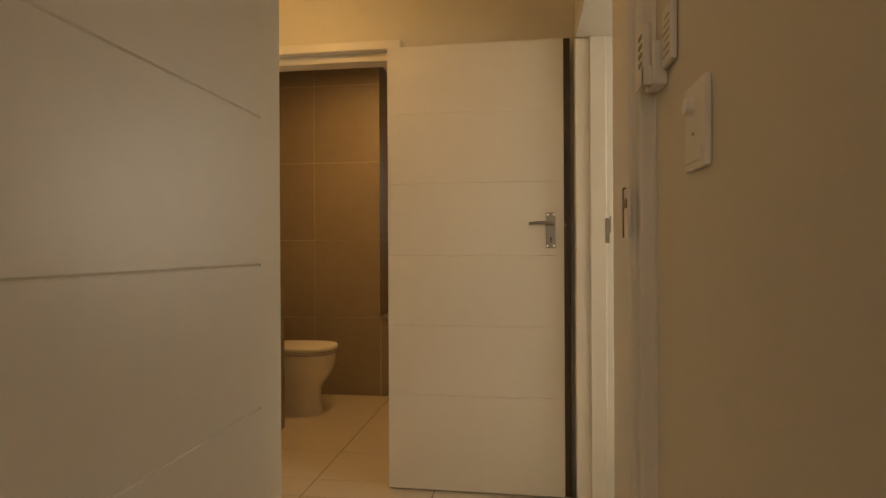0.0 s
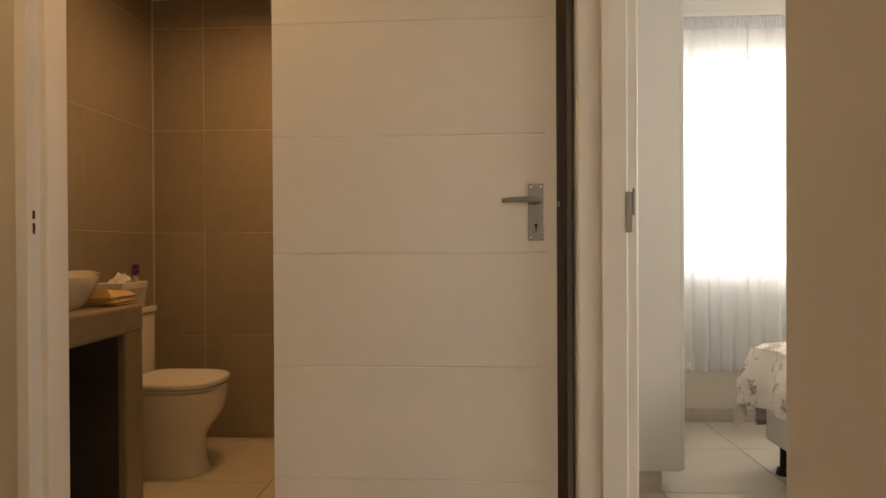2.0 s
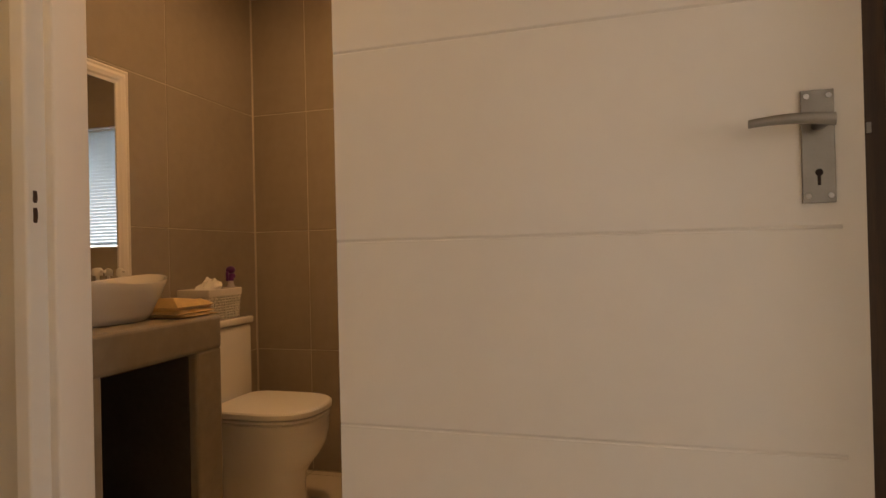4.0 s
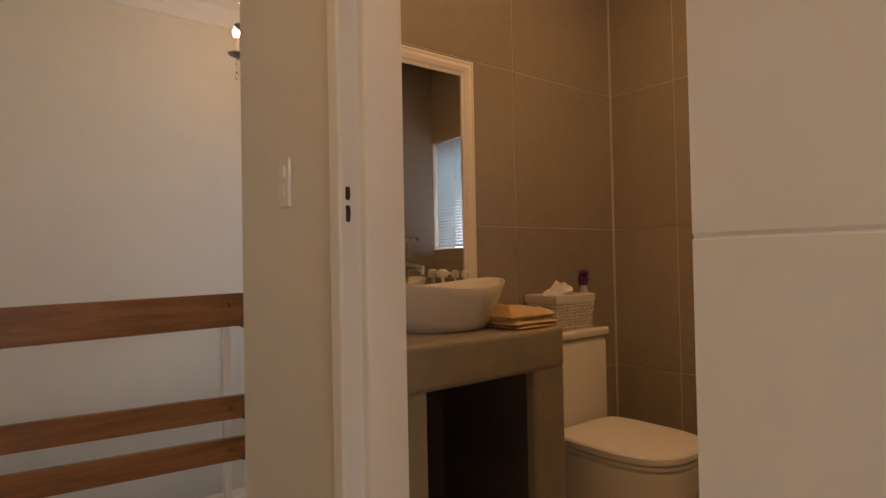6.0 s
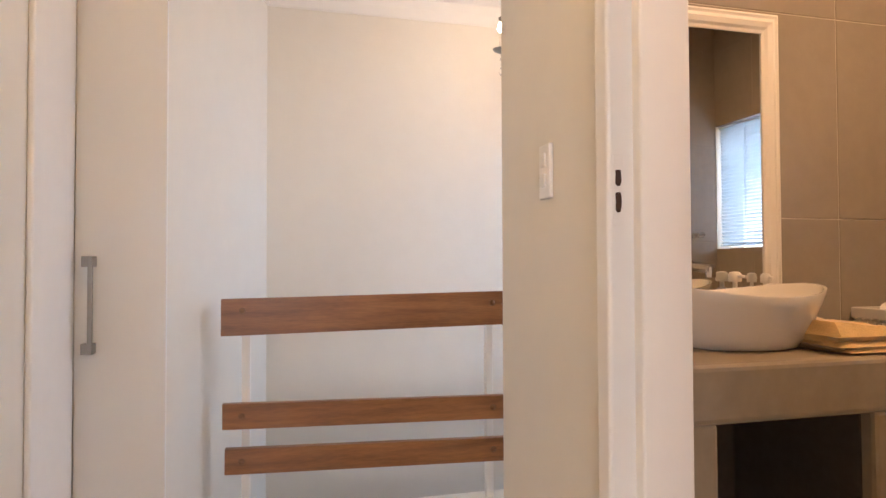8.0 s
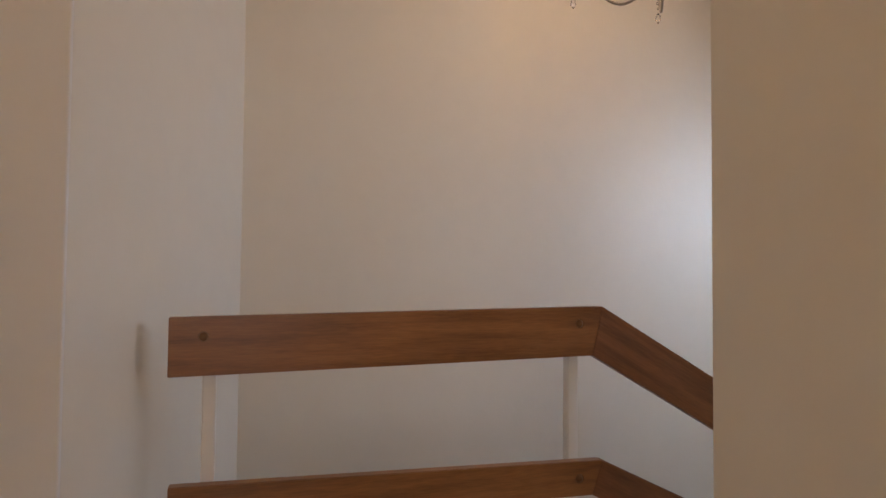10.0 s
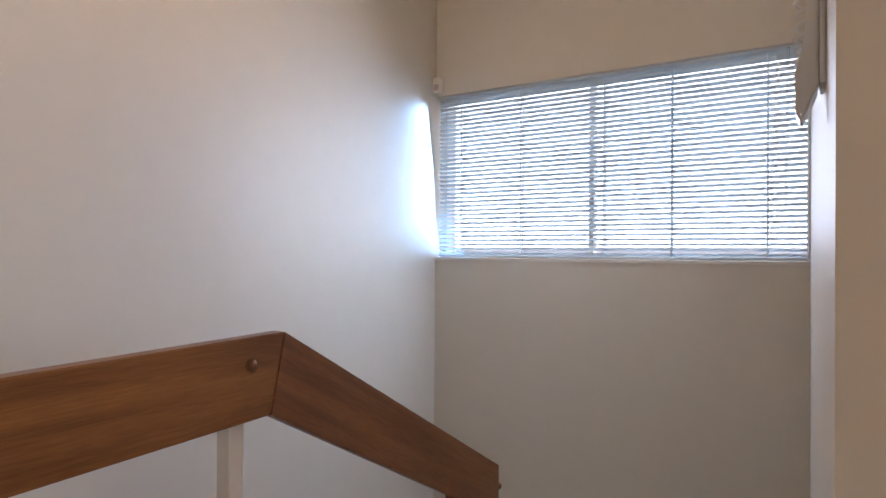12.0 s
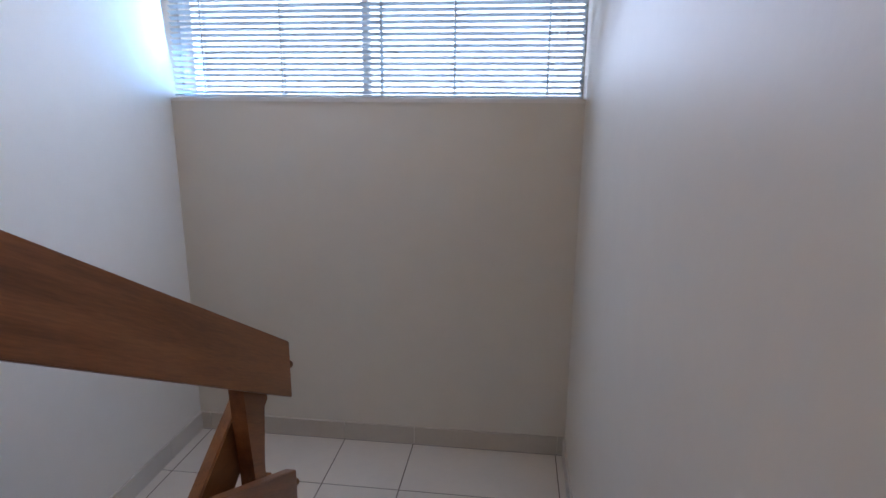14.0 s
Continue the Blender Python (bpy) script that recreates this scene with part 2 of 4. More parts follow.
# floors
slab("floor", XR, 1.02, CY1, 0.0, -0.2, -0.002, FGROUT, "cream tiled landing floor")
slab("floor_bath", -1.304, 1.02, 0.0, YW, -0.2, -0.002, FGROUT, "cream tiled bathroom floor")
slab("floor_bedroom", 1.02, 4.4, -2.6, YW, -0.2, -0.002, FGROUT, "cream tiled bedroom floor")
slab("floor_corridor", RX - 0.05, XR, CY1, 0.30, -0.2, -0.002, FGROUT, "cream tiled corridor floor")
slab("floor_half_landing", XL, XR, 1.02, YW, LOW - 0.2, LOW - 0.002, FGROUT, "cream tiled floor of the half landing")
slab("floor_hall", -3.3, 1.02, -5.5, CY1, -0.2, -0.002, FGROUT, "cream tiled hall floor")
slab("floor_below", XL - 0.1, XR + .1, -2.0, YW + .1, -2.95, -2.8, FTILE, "tiled floor of the storey below")

# ceilings
slab("ceiling", -3.5, WX + 0.07, -5.7, 0.0, H, H + 0.3, CEIL, "white painted ceiling")
slab("ceiling_stair", XL - 0.1, XR + 0.04, 0.0, YW + 0.2, H, H + 0.3, CEIL, "white painted stair ceiling")
slab("ceiling_bath", XR + 0.04, 0.98, 0.0, YW + 0.2, 2.57, 2.8, CEIL, "white painted bathroom ceiling")
slab("ceiling_bedroom", WX + 0.07, 4.6, -2.8, YW + 0.2, 2.66, 2.8, CEIL, "white painted bedroom ceiling")

# walls
T = 2.8
WZ0, WZ1 = 1.07, 1.86           # stair window
BZ0, BZ1 = 1.155, 1.93           # bathroom window
slab("wall_stair_far", XL - 0.2, XL, -2.0, YW + 0.2, -2.8, T, PAINT, "off-white plastered stairwell wall")
slab("wall_outer", XL, XR, YW, YW + 0.2, -2.8, WZ0, PAINT, "off-white plastered wall under the stair window")
slab("wall_outer_upper", XL, XR, YW, YW + 0.2, WZ1, T, PAINT, "off-white plastered wall over the stair window")
slab("wall_outer_bath", XR, 1.02, YW, YW + 0.2, -0.2, BZ0, TILE, "outer bathroom wall under its window")
slab("wall_outer_bath_upper", XR, 1.02, YW, YW + 0.2, BZ1, T, TILE, "outer bathroom wall over its window")
slab("wall_outer_bath_side", XR, -0.265, YW, YW + 0.2, BZ0, BZ1, PAINT, "outer wall between stair and bathroom windows")
slab("wall_outer_bath_end", 0.526, 1.02, YW, YW + 0.2, BZ0, BZ1, PAINT, "outer wall between bathroom and bedroom")
slab("wall_stair_bath", XR, -1.304, 0.11, YW, -2.8, T, PAINT, "off-white wall between stair and bathroom")
slab("wall_bath_front", XR, DX0 - 0.045, 0, 0.11, -2.8, T, PAINT, "off-white landing wall beside the bathroom doorway")
slab("wall_bath_front_right", DX1 + 0.025, WX + 0.14, 0, 0.11, -0.2, T, PAINT, "off-white landing wall behind the open door")
slab("wall_bath_lintel", DX0 - 0.045, DX1 + 0.025, 0, 0.11, 2.10, T, PAINT, "wall over the bathroom doorway")
slab("wall_bath_right", 0.53, 0.68, 0.11, YW, -0.2, T, TILE, "taupe tiled wall beside the shower recess")
slab("wall_toilet", -1.30, -0.469, YT + .004, YW, -0.2, T, GROUT, "tiled wall behind the toilet")
slab("wall_recess_low", -0.469, 0.53, YT + .004, YW, -0.2, 0.596, GROUT, "low tiled wall of the window recess")
slab("wall_bedroom", WX, WX + 0.14, -0.14, 0, -0.2, T, PAINT, "off-white wall beside the bedroom doorway")
slab("wall_bedroom_lintel", WX, WX + 0.14, CY1, -0.14, 2.06, T, PAINT, "wall over the bedroom doorway")
slab("wall_bedroom_side", WX + 0.02, WX + 0.15, 0.11, YW, -0.2, T, PAINT, "white wall between bathroom and bedroom")
slab("wall_hall_right", 0.92, 1.1, -5.5, CY1, -0.2, T, PAINT, "off-white hall wall with dimmer and remote control")
slab("wall_hall", -1.86, -0.11, CY0, CY1, -0.2, T, PAINT, "off-white hall wall left of the doorway")
slab("wall_hall_lintel", -0.11, 0.92, CY0, CY1, 2.06, T, PAINT, "wall over the hall doorway")
slab("wall_hall_back", -3.4, 1.1, -5.7, -5.5, -0.2, T, PAINT, "off-white hall wall")
slab("wall_hall_left", -3.5, -3.3, -5.7, -1.47, -0.2, T, PAINT, "off-white hall side wall")
slab("wall_hall_far", -3.5, -1.86, CY0, CY1, -2.8, T, PAINT, "off-white hall end wall")
BWX0, BWX1, BWZ0, BWZ1 = 1.85, 3.65, 0.95, 2.30
slab("wall_bedroom_outer", 1.02, 4.4, YW, YW + 0.2, -0.2, BWZ0, PAINT, "white wall under the bedroom window")
slab("wall_bedroom_outer_upper", 1.02, 4.4, YW, YW + 0.2, BWZ1, T, PAINT, "white wall over the bedroom window")
slab("wall_bedroom_outer_left", 1.02, BWX0, YW, YW + 0.2, BWZ0, BWZ1, PAINT, "white wall beside the bedroom window")
slab("wall_bedroom_outer_right", BWX1, 4.4, YW, YW + 0.2, BWZ0, BWZ1, PAINT, "white wall beside the bedroom window")
slab("wall_bedroom_far", 4.4, 4.6, -2.8, YW + .2, -0.2, T, PAINT, "white bedroom wall")
slab("wall_bedroom_back", 1.1, 4.4, -2.8, -2.6, -0.2, T, PAINT, "white bedroom wall")

# corridor wall beside the rail: slightly out of square
bm = bmesh.new()
poly(bm, [(-1.88, -0.935, -2.8), (XL, -0.685, -2.8), (XL, -1.19, -2.8), (-1.88, -1.19, -2.8)], (0, 0, H + 2.8))
structure(part("wall_corridor", bm, PAINT, label="off-white plastered corridor wall meeting the railing"))


def grid_tiles(name, x0, x1, y0, y1, z, ox, oy, s, parent_label, group):
    """A bed that parents its floor tiles."""
    holder = bpy.data.objects[name]
    gap = 0.004
    i0, i1 = math.floor((x0 - ox) / s), math.ceil((x1 - ox) / s)
    j0, j1 = math.floor((y0 - oy) / s), math.ceil((y1 - oy) / s)
    cache = {}
    for i in range(i0, i1):
        for j in range(j0, j1):
            a, b = max(x0, ox + i * s) + gap / 2, min(x1, ox + (i + 1) * s) - gap / 2
            c, d = max(y0, oy + j * s) + gap / 2, min(y1, oy + (j + 1) * s) - gap / 2
            if b - a < 0.01 or d - c < 0.01:
                continue
            key = (round(b - a, 3), round(d - c, 3))
            if key not in cache:
                bm = bmesh.new()
                box(bm, 0, b - a, 0, d - c, -0.002, 0, 0.0008, 1)
                me = bpy.data.meshes.new("floor_tile")
                bm.to_mesh(me)
                bm.free()
                me.materials.append(FTILE)
                cache[key] = me
            ob = new("floor_tile", cache[key])
            ob.matrix_basis = pose(a, c, z)
            ob.parent = holder


# ---- door leaves ----
def grooved_leaf(name, w, label, knob=True):
    """A leaf 40 mm thick along +x from its hinge at the origin, its grooved face towards -y."""
    root = thing(name, 0, 0, 0, label, "door")
    bm = bmesh.new()
    zs = [0.008, 0.447, 0.771, 1.095, 1.430, 1.757, 2.075]
    prof = []
    for k, z in enumerate(zs):
        if 0 < k < 6:
            prof += [(0.0, z - 0.0022), (0.0020, z - 0.0014), (0.0028, z + 0.0004), (0.0, z + 0.0044)]
        else:
            prof.append((0.0, z))
    rows = [[(x, y, z) for y, z in prof] + [(x, 0.04, zs[-1]), (x, 0.04, zs[0])] for x in (0.0, w - 0.03)]
    rings(bm, rows)
    box(bm, w - 0.03, w, 0.0, 0.04, zs[0], zs[-1])
    part("leaf", bm, ENAMEL, root)
    return root


def lever(root, x, z, side=-1):
    bm = bmesh.new()
    box(bm, x - 0.021, x + 0.021, side * 0.004 if side > 0 else -0.004, 0.0, z - 0.105, z + 0.055, 0.001)
    part("handle_plate", bm, SATIN, root, "satin nickel lock plate")
    bm = bmesh.new()
    cyl(bm, (x, 0, z + 0.005), (x, -0.05, z + 0.005), 0.008)
    loops = []
    for k in range(9):
        u = k / 8
        cx, cz = x + 0.008 - 0.105 * u, z + 0.004 + 0.004 * math.sin(u * 3)
        a, b = 0.0055 - 0.001 * u, 0.009 - 0.003 * u
        loops.append([(cx, -0.05 + a * math.cos(q), cz + b * math.sin(q)) for q in [i * math.pi / 5 for i in range(10)]])
    rings(bm, loops)
    part("lever_handle", bm, SATIN, root, "satin nickel lever", smooth=True)
    bm = bmesh.new()
    cyl(bm, (x, -0.0042, z - 0.062), (x, -0.0052, z - 0.062), 0.005)
    box(bm, x - 0.002, x + 0.002, -0.0052, -0.0042, z - 0.08, z - 0.062)
    part("keyhole", bm, DARK, root)
    for dx in (-0.014, 0.014):
        for dz in (-0.095, 0.046):
            bm = bmesh.new()
            cyl(bm, (x + dx, -0.0035, z + dz), (x + dx, -0.0055, z + dz), 0.004, n=10)
            part("screw", bm, CHROME, root)


leaf = grooved_leaf("bathroom_door", 0.813, "open white door with level grooves folded back against the landing wall")
lever(leaf, 0.755, 1.235)
# dark brown strip added past the closing edge, in the gap to the frame
bm = bmesh.new()
box(bm, 0.8135, 0.842, 0.006, 0.036, 0.008, 2.075, 0.001)
part("gap_strip", bm, EDGE_BROWN, leaf, "dark brown strip in the gap beside the leaf")
bm = bmesh.new()
box(bm, 0.816, 0.822, 0.002, 0.006, 1.225, 1.240, 0.0005)
part("latch_bolt", bm, SATIN, leaf, "small satin nickel latch bolt")
leaf.matrix_basis = pose(0.0, -0.072, 0, 0, 0, -1.0)

leaf2 = grooved_leaf("hall_door", 0.80, "open white grooved door beside the hall doorway")
leaf2.matrix_basis = pose(0.045, -2.30, 0, 0, 0, 90)


# ---- door frames ----
def frame_x(name, x0, x1, y0, y1, top, label, stop, front=0.012, lip=0.014, head=0.014):
    """A painted steel frame round an opening in a wall that runs along x; stop: where along y its rebate ends."""
    bm = bmesh.new()
    for a, s in ((x0, -1), (x1, 1)):
        box(bm, a, a + s * 0.045, y0 - front, y1 + 0.012, 0, top, 0.007, 3)
        box(bm, a - s * lip, a + s * 0.01, stop, y1 + 0.005, 0, top, 0.005, 3)
        if front < 0.02:
            box(bm, a + s * 0.03, a + s * 0.065, y0 - 0.016, y0 - 0.001, 0, top + 0.05, 0.006)
    box(bm, x0 - 0.045, x1 + 0.045, y0 - front, y1 + 0.012, top, top + 0.045, 0.006)
    box(bm, x0 - 0.01, x1 + 0.01, stop, y1 + 0.005, top - head, top + 0.01, 0.004)
    return structure(part(name, bm, ENAMEL, label=label, smooth=False))


fr = frame_x("door_frame_bath", DX0 - 0.03, DX1 + 0.01, 0.0, 0.11, 2.085, "white painted bathroom door frame", 0.018, 0.030, 0.024, 0.04)
frame_x("door_frame_hall", -0.068, 0.885, CY0, CY1, 2.05, "white painted hall door frame", CY0 + 0.03)
bm = bmesh.new()
box(bm, WX - 0.012, WX + 0.152, -0.15, -0.105, 0, 2.05, 0.006)
box(bm, WX + 0.05, WX + 0.12, -0.164, -0.14, 0, 2.05, 0.004)
box(bm, WX + 0.05, WX + 0.152, CY1, CY1 + 0.012, 0, 2.05, 0.004)
box(bm, WX - 0.012, WX + 0.152, CY1 + 0.002, -0.15, 2.05, 2.095, 0.006)
structure(part("door_frame_bedroom", bm, ENAMEL, label="white painted bedroom door frame"))


# ---- railing ----
RT = 0.945
rail = thing("stair_railing", RX, 0.0, 0.0, "railing of three bolted orange-brown pine boards on white posts", "railing")
Y0, YC, Y1 = -0.806, 0.30, 1.134
BOARDS = ((RT, RT - 0.135, -0.014, 0.478), (0.565, 0.472, 0.028, 0.41), (0.402, 0.309, 0.034, 0.41))
for (zt, zb, sag, DROP), ya in zip(BOARDS, (Y0, Y0 + 0.006, Y0 + 0.015)):
    bm = bmesh.new()
    poly(bm, [(RX - 0.014, ya, zt), (RX - 0.014, YC, zt - sag), (RX - 0.014, YC - 0.0305, zb - sag), (RX - 0.014, ya, zb)], (0.028, 0, 0))
    bmesh.ops.bevel(bm, geom=bm.edges[:], offset=0.0016, segments=2, affect="EDGES")
    part("rail_board", bm, WOOD, rail)
    bm = bmesh.new()
    poly(bm, [(RX - 0.014, YC + 0.0005, zt - sag), (RX - 0.014, Y1, zt - sag - DROP), (RX - 0.014, Y1, zb - sag - DROP - 0.014), (RX - 0.014, YC - 0.030, zb - sag)], (0.028, 0, 0))
    bmesh.ops.bevel(bm, geom=bm.edges[:], offset=0.0016, segments=2, affect="EDGES")
    part("sloping_board", bm, WOOD2, rail, "sloping pine board")
for y, z0 in ((-0.720, 0.12), (0.226, 0.12)):
    bm = bmesh.new()
    box(bm, RX - 0.047, RX - 0.015, y - 0.015, y + 0.015, z0, RT - 0.02, 0.003)
    part("post", bm, ENAMEL, rail, "white painted post")
bm = bmesh.new()
rings(bm, [[(RX - 0.050, y0, z), (RX - 0.015, y0, z), (RX - 0.015, y1, z), (RX - 0.050, y1, z)] for y0, y1, z in ((0.97, 1.02, LOW), (0.97, 1.02, 0.10), (0.965, 1.02, 0.22), (0.95, 1.035, 0.34), (0.94, 1.055, 0.45))])
part("newel", bm, WOOD2, rail, "dark brown wooden post")

slab("stair_kerb", RX - 0.09, RX + 0.018, -0.85, 0.32, -0.3, 0.12, PAINT, "low white kerb under the railing")

# steps
boxes("stair_flight", [(RX, XR, 0.30, 0.66, -0.4, -0.18), (RX, XR, 0.66, 1.02, -0.6, LOW)], FTILE, "cream tiled steps down to the half landing")

# ---- bathroom tiling helpers come last; vanity ----
van = thing("vanity_counter", -1.08, 0.45, 0, "grey-brown screeded cement vanity with an open knee space under it", "vanity")
bm = bmesh.new()
box(bm, -1.296, -0.87, 0.114, 0.785, 0.752, 0.873, 0.014, 3)
part("counter_top", bm, CONC, van)
bm = bmesh.new()
box(bm, -1.296, -0.873, 0.652, 0.784, 0.0, 0.757, 0.010)
part("side_panel", bm, CONC, van)
bm = bmesh.new()
box(bm, -1.296, -0.873, 0.114, 0.268, 0.0, 0.757, 0.010)
part("side_panel", bm, CONC, van)

# added panels make the inside of the knee space darker than the cement
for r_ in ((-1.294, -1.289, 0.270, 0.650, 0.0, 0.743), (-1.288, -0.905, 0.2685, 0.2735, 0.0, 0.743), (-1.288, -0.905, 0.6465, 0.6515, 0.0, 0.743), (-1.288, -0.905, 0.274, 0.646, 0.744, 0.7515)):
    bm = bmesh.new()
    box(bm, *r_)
    part("lining", bm, UMBER, van, "dark umber panel added inside the knee space")

# vessel basin: an oval boat with a thin rim that rises at both ends
bas = thing("basin", -1.09, 0.52, 0.873, "white glazed oval vessel basin standing on the cement vanity", "basin")


def oval(cx, cy, a, b, z, lift=0.0, n=48):
    return [(cx + a * math.cos(t), cy + b * math.sin(t), z + lift * math.sin(t) ** 2) for t in [i * 2 * math.pi / n for i in range(n)]]


bm = bmesh.new()
prof = [(0.62, 0.66, 0.000), (0.66, 0.70, 0.004), (0.76, 0.78, 0.03), (0.88, 0.88, 0.075), (0.965, 0.96, 0.115), (1.0, 1.0, 0.138), (0.995, 0.995, 0.143),
        (0.955, 0.965, 0.142), (0.92, 0.93, 0.12), (0.82, 0.83, 0.07), (0.6, 0.62, 0.03), (0.2, 0.2, 0.018)]
rings(bm, [oval(-1.09, 0.498, 0.162 * p, 0.205 * q, 0.873 + 0.88 * z, 0.022 * (z / 0.14)) for p, q, z in prof])
part("bowl", bm, CERAMIC, bas, smooth=True)
bm = bmesh.new()
cyl(bm, (-1.09, 0.52, 0.890), (-1.09, 0.52, 0.895), 0.022)
part("waste", bm, CHROME, bas, "chrome waste", smooth=True)

tap = thing("mixer_tap", -1.262, 0.47, 0.873, "tall chrome basin mixer between basin and mirror", "tap")
bm = bmesh.new()
cyl(bm, (-1.262, 0.47, 0.873), (-1.262, 0.47, 1.135), 0.019, n=24)
cyl(bm, (-1.262, 0.47, 0.873), (-1.262, 0.47, 0.880), 0.026, n=24)
part("column", bm, CHROME, tap, smooth=True)
bm = bmesh.new()
cyl(bm, (-1.262, 0.47, 1.068), (-1.15, 0.475, 1.056), 0.013, n=18)
cyl(bm, (-1.157, 0.475, 1.062), (-1.157, 0.475, 1.036), 0.013, n=18)
part("spout", bm, CHROME, tap, smooth=True)
bm = bmesh.new()
box(bm, -1.278, -1.18, 0.461, 0.479, 1.138, 1.150, 0.003)
part("lever_handle", bm, CHROME, tap)


def bottle(name, x, y, z, h, r, body, label):
    root = thing(name, x, y, z, label, "bottle")
    bm = bmesh.new()
    rings(bm, [oval(x, y, r * k, r * k, z + h * q, n=20) for k, q in ((0.9, 0), (1, 0.03), (1, 0.62), (0.8, 0.70), (0.4, 0.74))])
    part("body", bm, body, root, smooth=True)
    bm = bmesh.new()
    cyl(bm, (x, y, z + h * 0.74), (x, y, z + h * 0.93), r * 0.28, n=10)
    rings(bm, [oval(x, y, r * k, r * k, z + h * q, n=16) for k, q in ((0.72, 0.84), (0.78, 0.86), (0.78, 0.95), (0.60, 0.99), (0.2, 1.0))])
    box(bm, x, x + r * 1.5, y - r * 0.25, y + r * 0.25, z + h * 0.90, z + h * 0.95, 0.002)
    part("pump", bm, PLASTIC, root, "white pump", smooth=True)
    return root


bottle("soap_dispenser", -1.262, 0.635, 0.873, 0.175, 0.022, CLEAR, "clear soap dispenser with a white pump beside the basin")
bottle("lotion_bottle", -1.262, 0.735, 0.873, 0.170, 0.017, PLASTIC, "white lotion bottle against the mirror frame")

# mirror in a moulded frame
mir = thing("wall_mirror", -1.296, 0.49, 1.0, "rectangular wall mirror in a moulded white frame over the basin", "mirror")
MY0, MY1, MZ0, MZ1 = 0.165, 0.808, 0.93, 1.785
bm = bmesh.new()
box(bm, -1.296, -1.288, MY0 + 0.045, MY1 - 0.045, MZ0 + 0.045, MZ1 - 0.045)
part("glass", bm, MIRROR, mir, "mirror glass")
sec = [(0.0, 0.0), (0.0, 0.016), (0.007, 0.021), (0.014, 0.018), (0.026, 0.024), (0.040, 0.020), (0.047, 0.014), (0.055, 0.012), (0.055, 0.0)]
bm = bmesh.new()
loops = []
for cy, cz, sy, sz in ((MY0, MZ0, 1, 1), (MY1, MZ0, -1, 1), (MY1, MZ1, -1, -1), (MY0, MZ1, 1, -1)):
    loops.append([bm.verts.new((-1.296 + d, cy + sy * u, cz + sz * u)) for u, d in sec])
for a in range(4):
    p, q = loops[a], loops[(a + 1) % 4]
    for i in range(len(sec) - 1):
        bm.faces.new((p[i], p[i + 1], q[i + 1], q[i]))
bmesh.ops.recalc_face_normals(bm, faces=bm.faces)
part("frame", bm, ENAMEL, mir, "moulded white frame")

# folded towel
tw = thing("folded_towel", -1.0, 0.70, 0.873, "folded orange hand towel lying on the cement vanity", "towel")


def layer(x0, x1, y0, y1, z, t, seed, name, lab):
    bm = bmesh.new()
    nx, ny = 14, 18
    top, bot = [], []
    for i in range(nx + 1):
        a, b = [], []
        for j in range(ny + 1):
            u, v = i / nx, j / ny
            edge = math.sqrt(1 - (1 - min(1, 12 * min(u, 1 - u, v, 1 - v))) ** 2)
            w = noise.noise(Vector((u * 3, v * 4, seed))) * 0.012 + noise.noise(Vector((u * 9, v * 7, seed + 3))) * 0.004
            x, y = x0 + (x1 - x0) * u, y0 + (y1 - y0) * v + 0.006 * math.sin(u * 7 + seed)
            a.append(bm.verts.new((x, y, z + t * (0.5 + 0.5 * edge) + w * min(1, t / 0.014) * edge + 0.45 * t * (1 - v) ** 1.2 * edge)))
            b.append(bm.verts.new((x, y, z + t * (0.5 - 0.5 * edge))))
        top.append(a)
        bot.append(b)
    for i in range(nx):
        for j in range(ny):
            bm.faces.new((top[i][j], top[i + 1][j], top[i + 1][j + 1], top[i][j + 1]))
            bm.faces.new((bot[i][j], bot[i][j + 1], bot[i + 1][j + 1], bot[i + 1][j]))
    for i in range(nx):
        bm.faces.new((top[i][0], bot[i][0], bot[i + 1][0], top[i + 1][0]))
        bm.faces.new((top[i][ny], top[i + 1][ny], bot[i + 1][ny], bot[i][ny]))
    for j in range(ny):
        bm.faces.new((top[0][j], top[0][j + 1], bot[0][j + 1], bot[0][j]))
        bm.faces.new((top[nx][j], bot[nx][j], bot[nx][j + 1], top[nx][j + 1]))
    bmesh.ops.recalc_face_normals(bm, faces=bm.faces)
    part(name, bm, TOWEL, tw, lab, smooth=True)


layer(-1.15, -0.885, 0.602, 0.786, 0.8735, 0.010, 1.3, "fold", "")
layer(-1.155, -0.890, 0.592, 0.780, 0.883, 0.014, 5.1, "fold", "")
layer(-1.16, -0.893, 0.578, 0.772, 0.896, 0.032, 8.4, "fold", "")

# toilet
wc = thing("toilet", -1.0, 1.14, 0, "white close-coupled ceramic toilet with its lid closed", "toilet")
bm = bmesh.new()
box(bm, -1.290, -1.120, 0.955, 1.345, 0.40, 0.770, 0.018, 3)
part("cistern", bm, CERAMIC, wc, smooth=True)
bm = bmesh.new()
box(bm, -1.294, -1.112, 0.947, 1.353, 0.773, 0.807, 0.012, 3)
part("cistern_lid", bm, CERAMIC, wc, smooth=True)
bm = bmesh.new()
cyl(bm, (-1.20, 1.15, 0.805), (-1.20, 1.15, 0.810), 0.02, n=20)
part("flush_button", bm, CHROME, wc, "chrome push button", smooth=True)


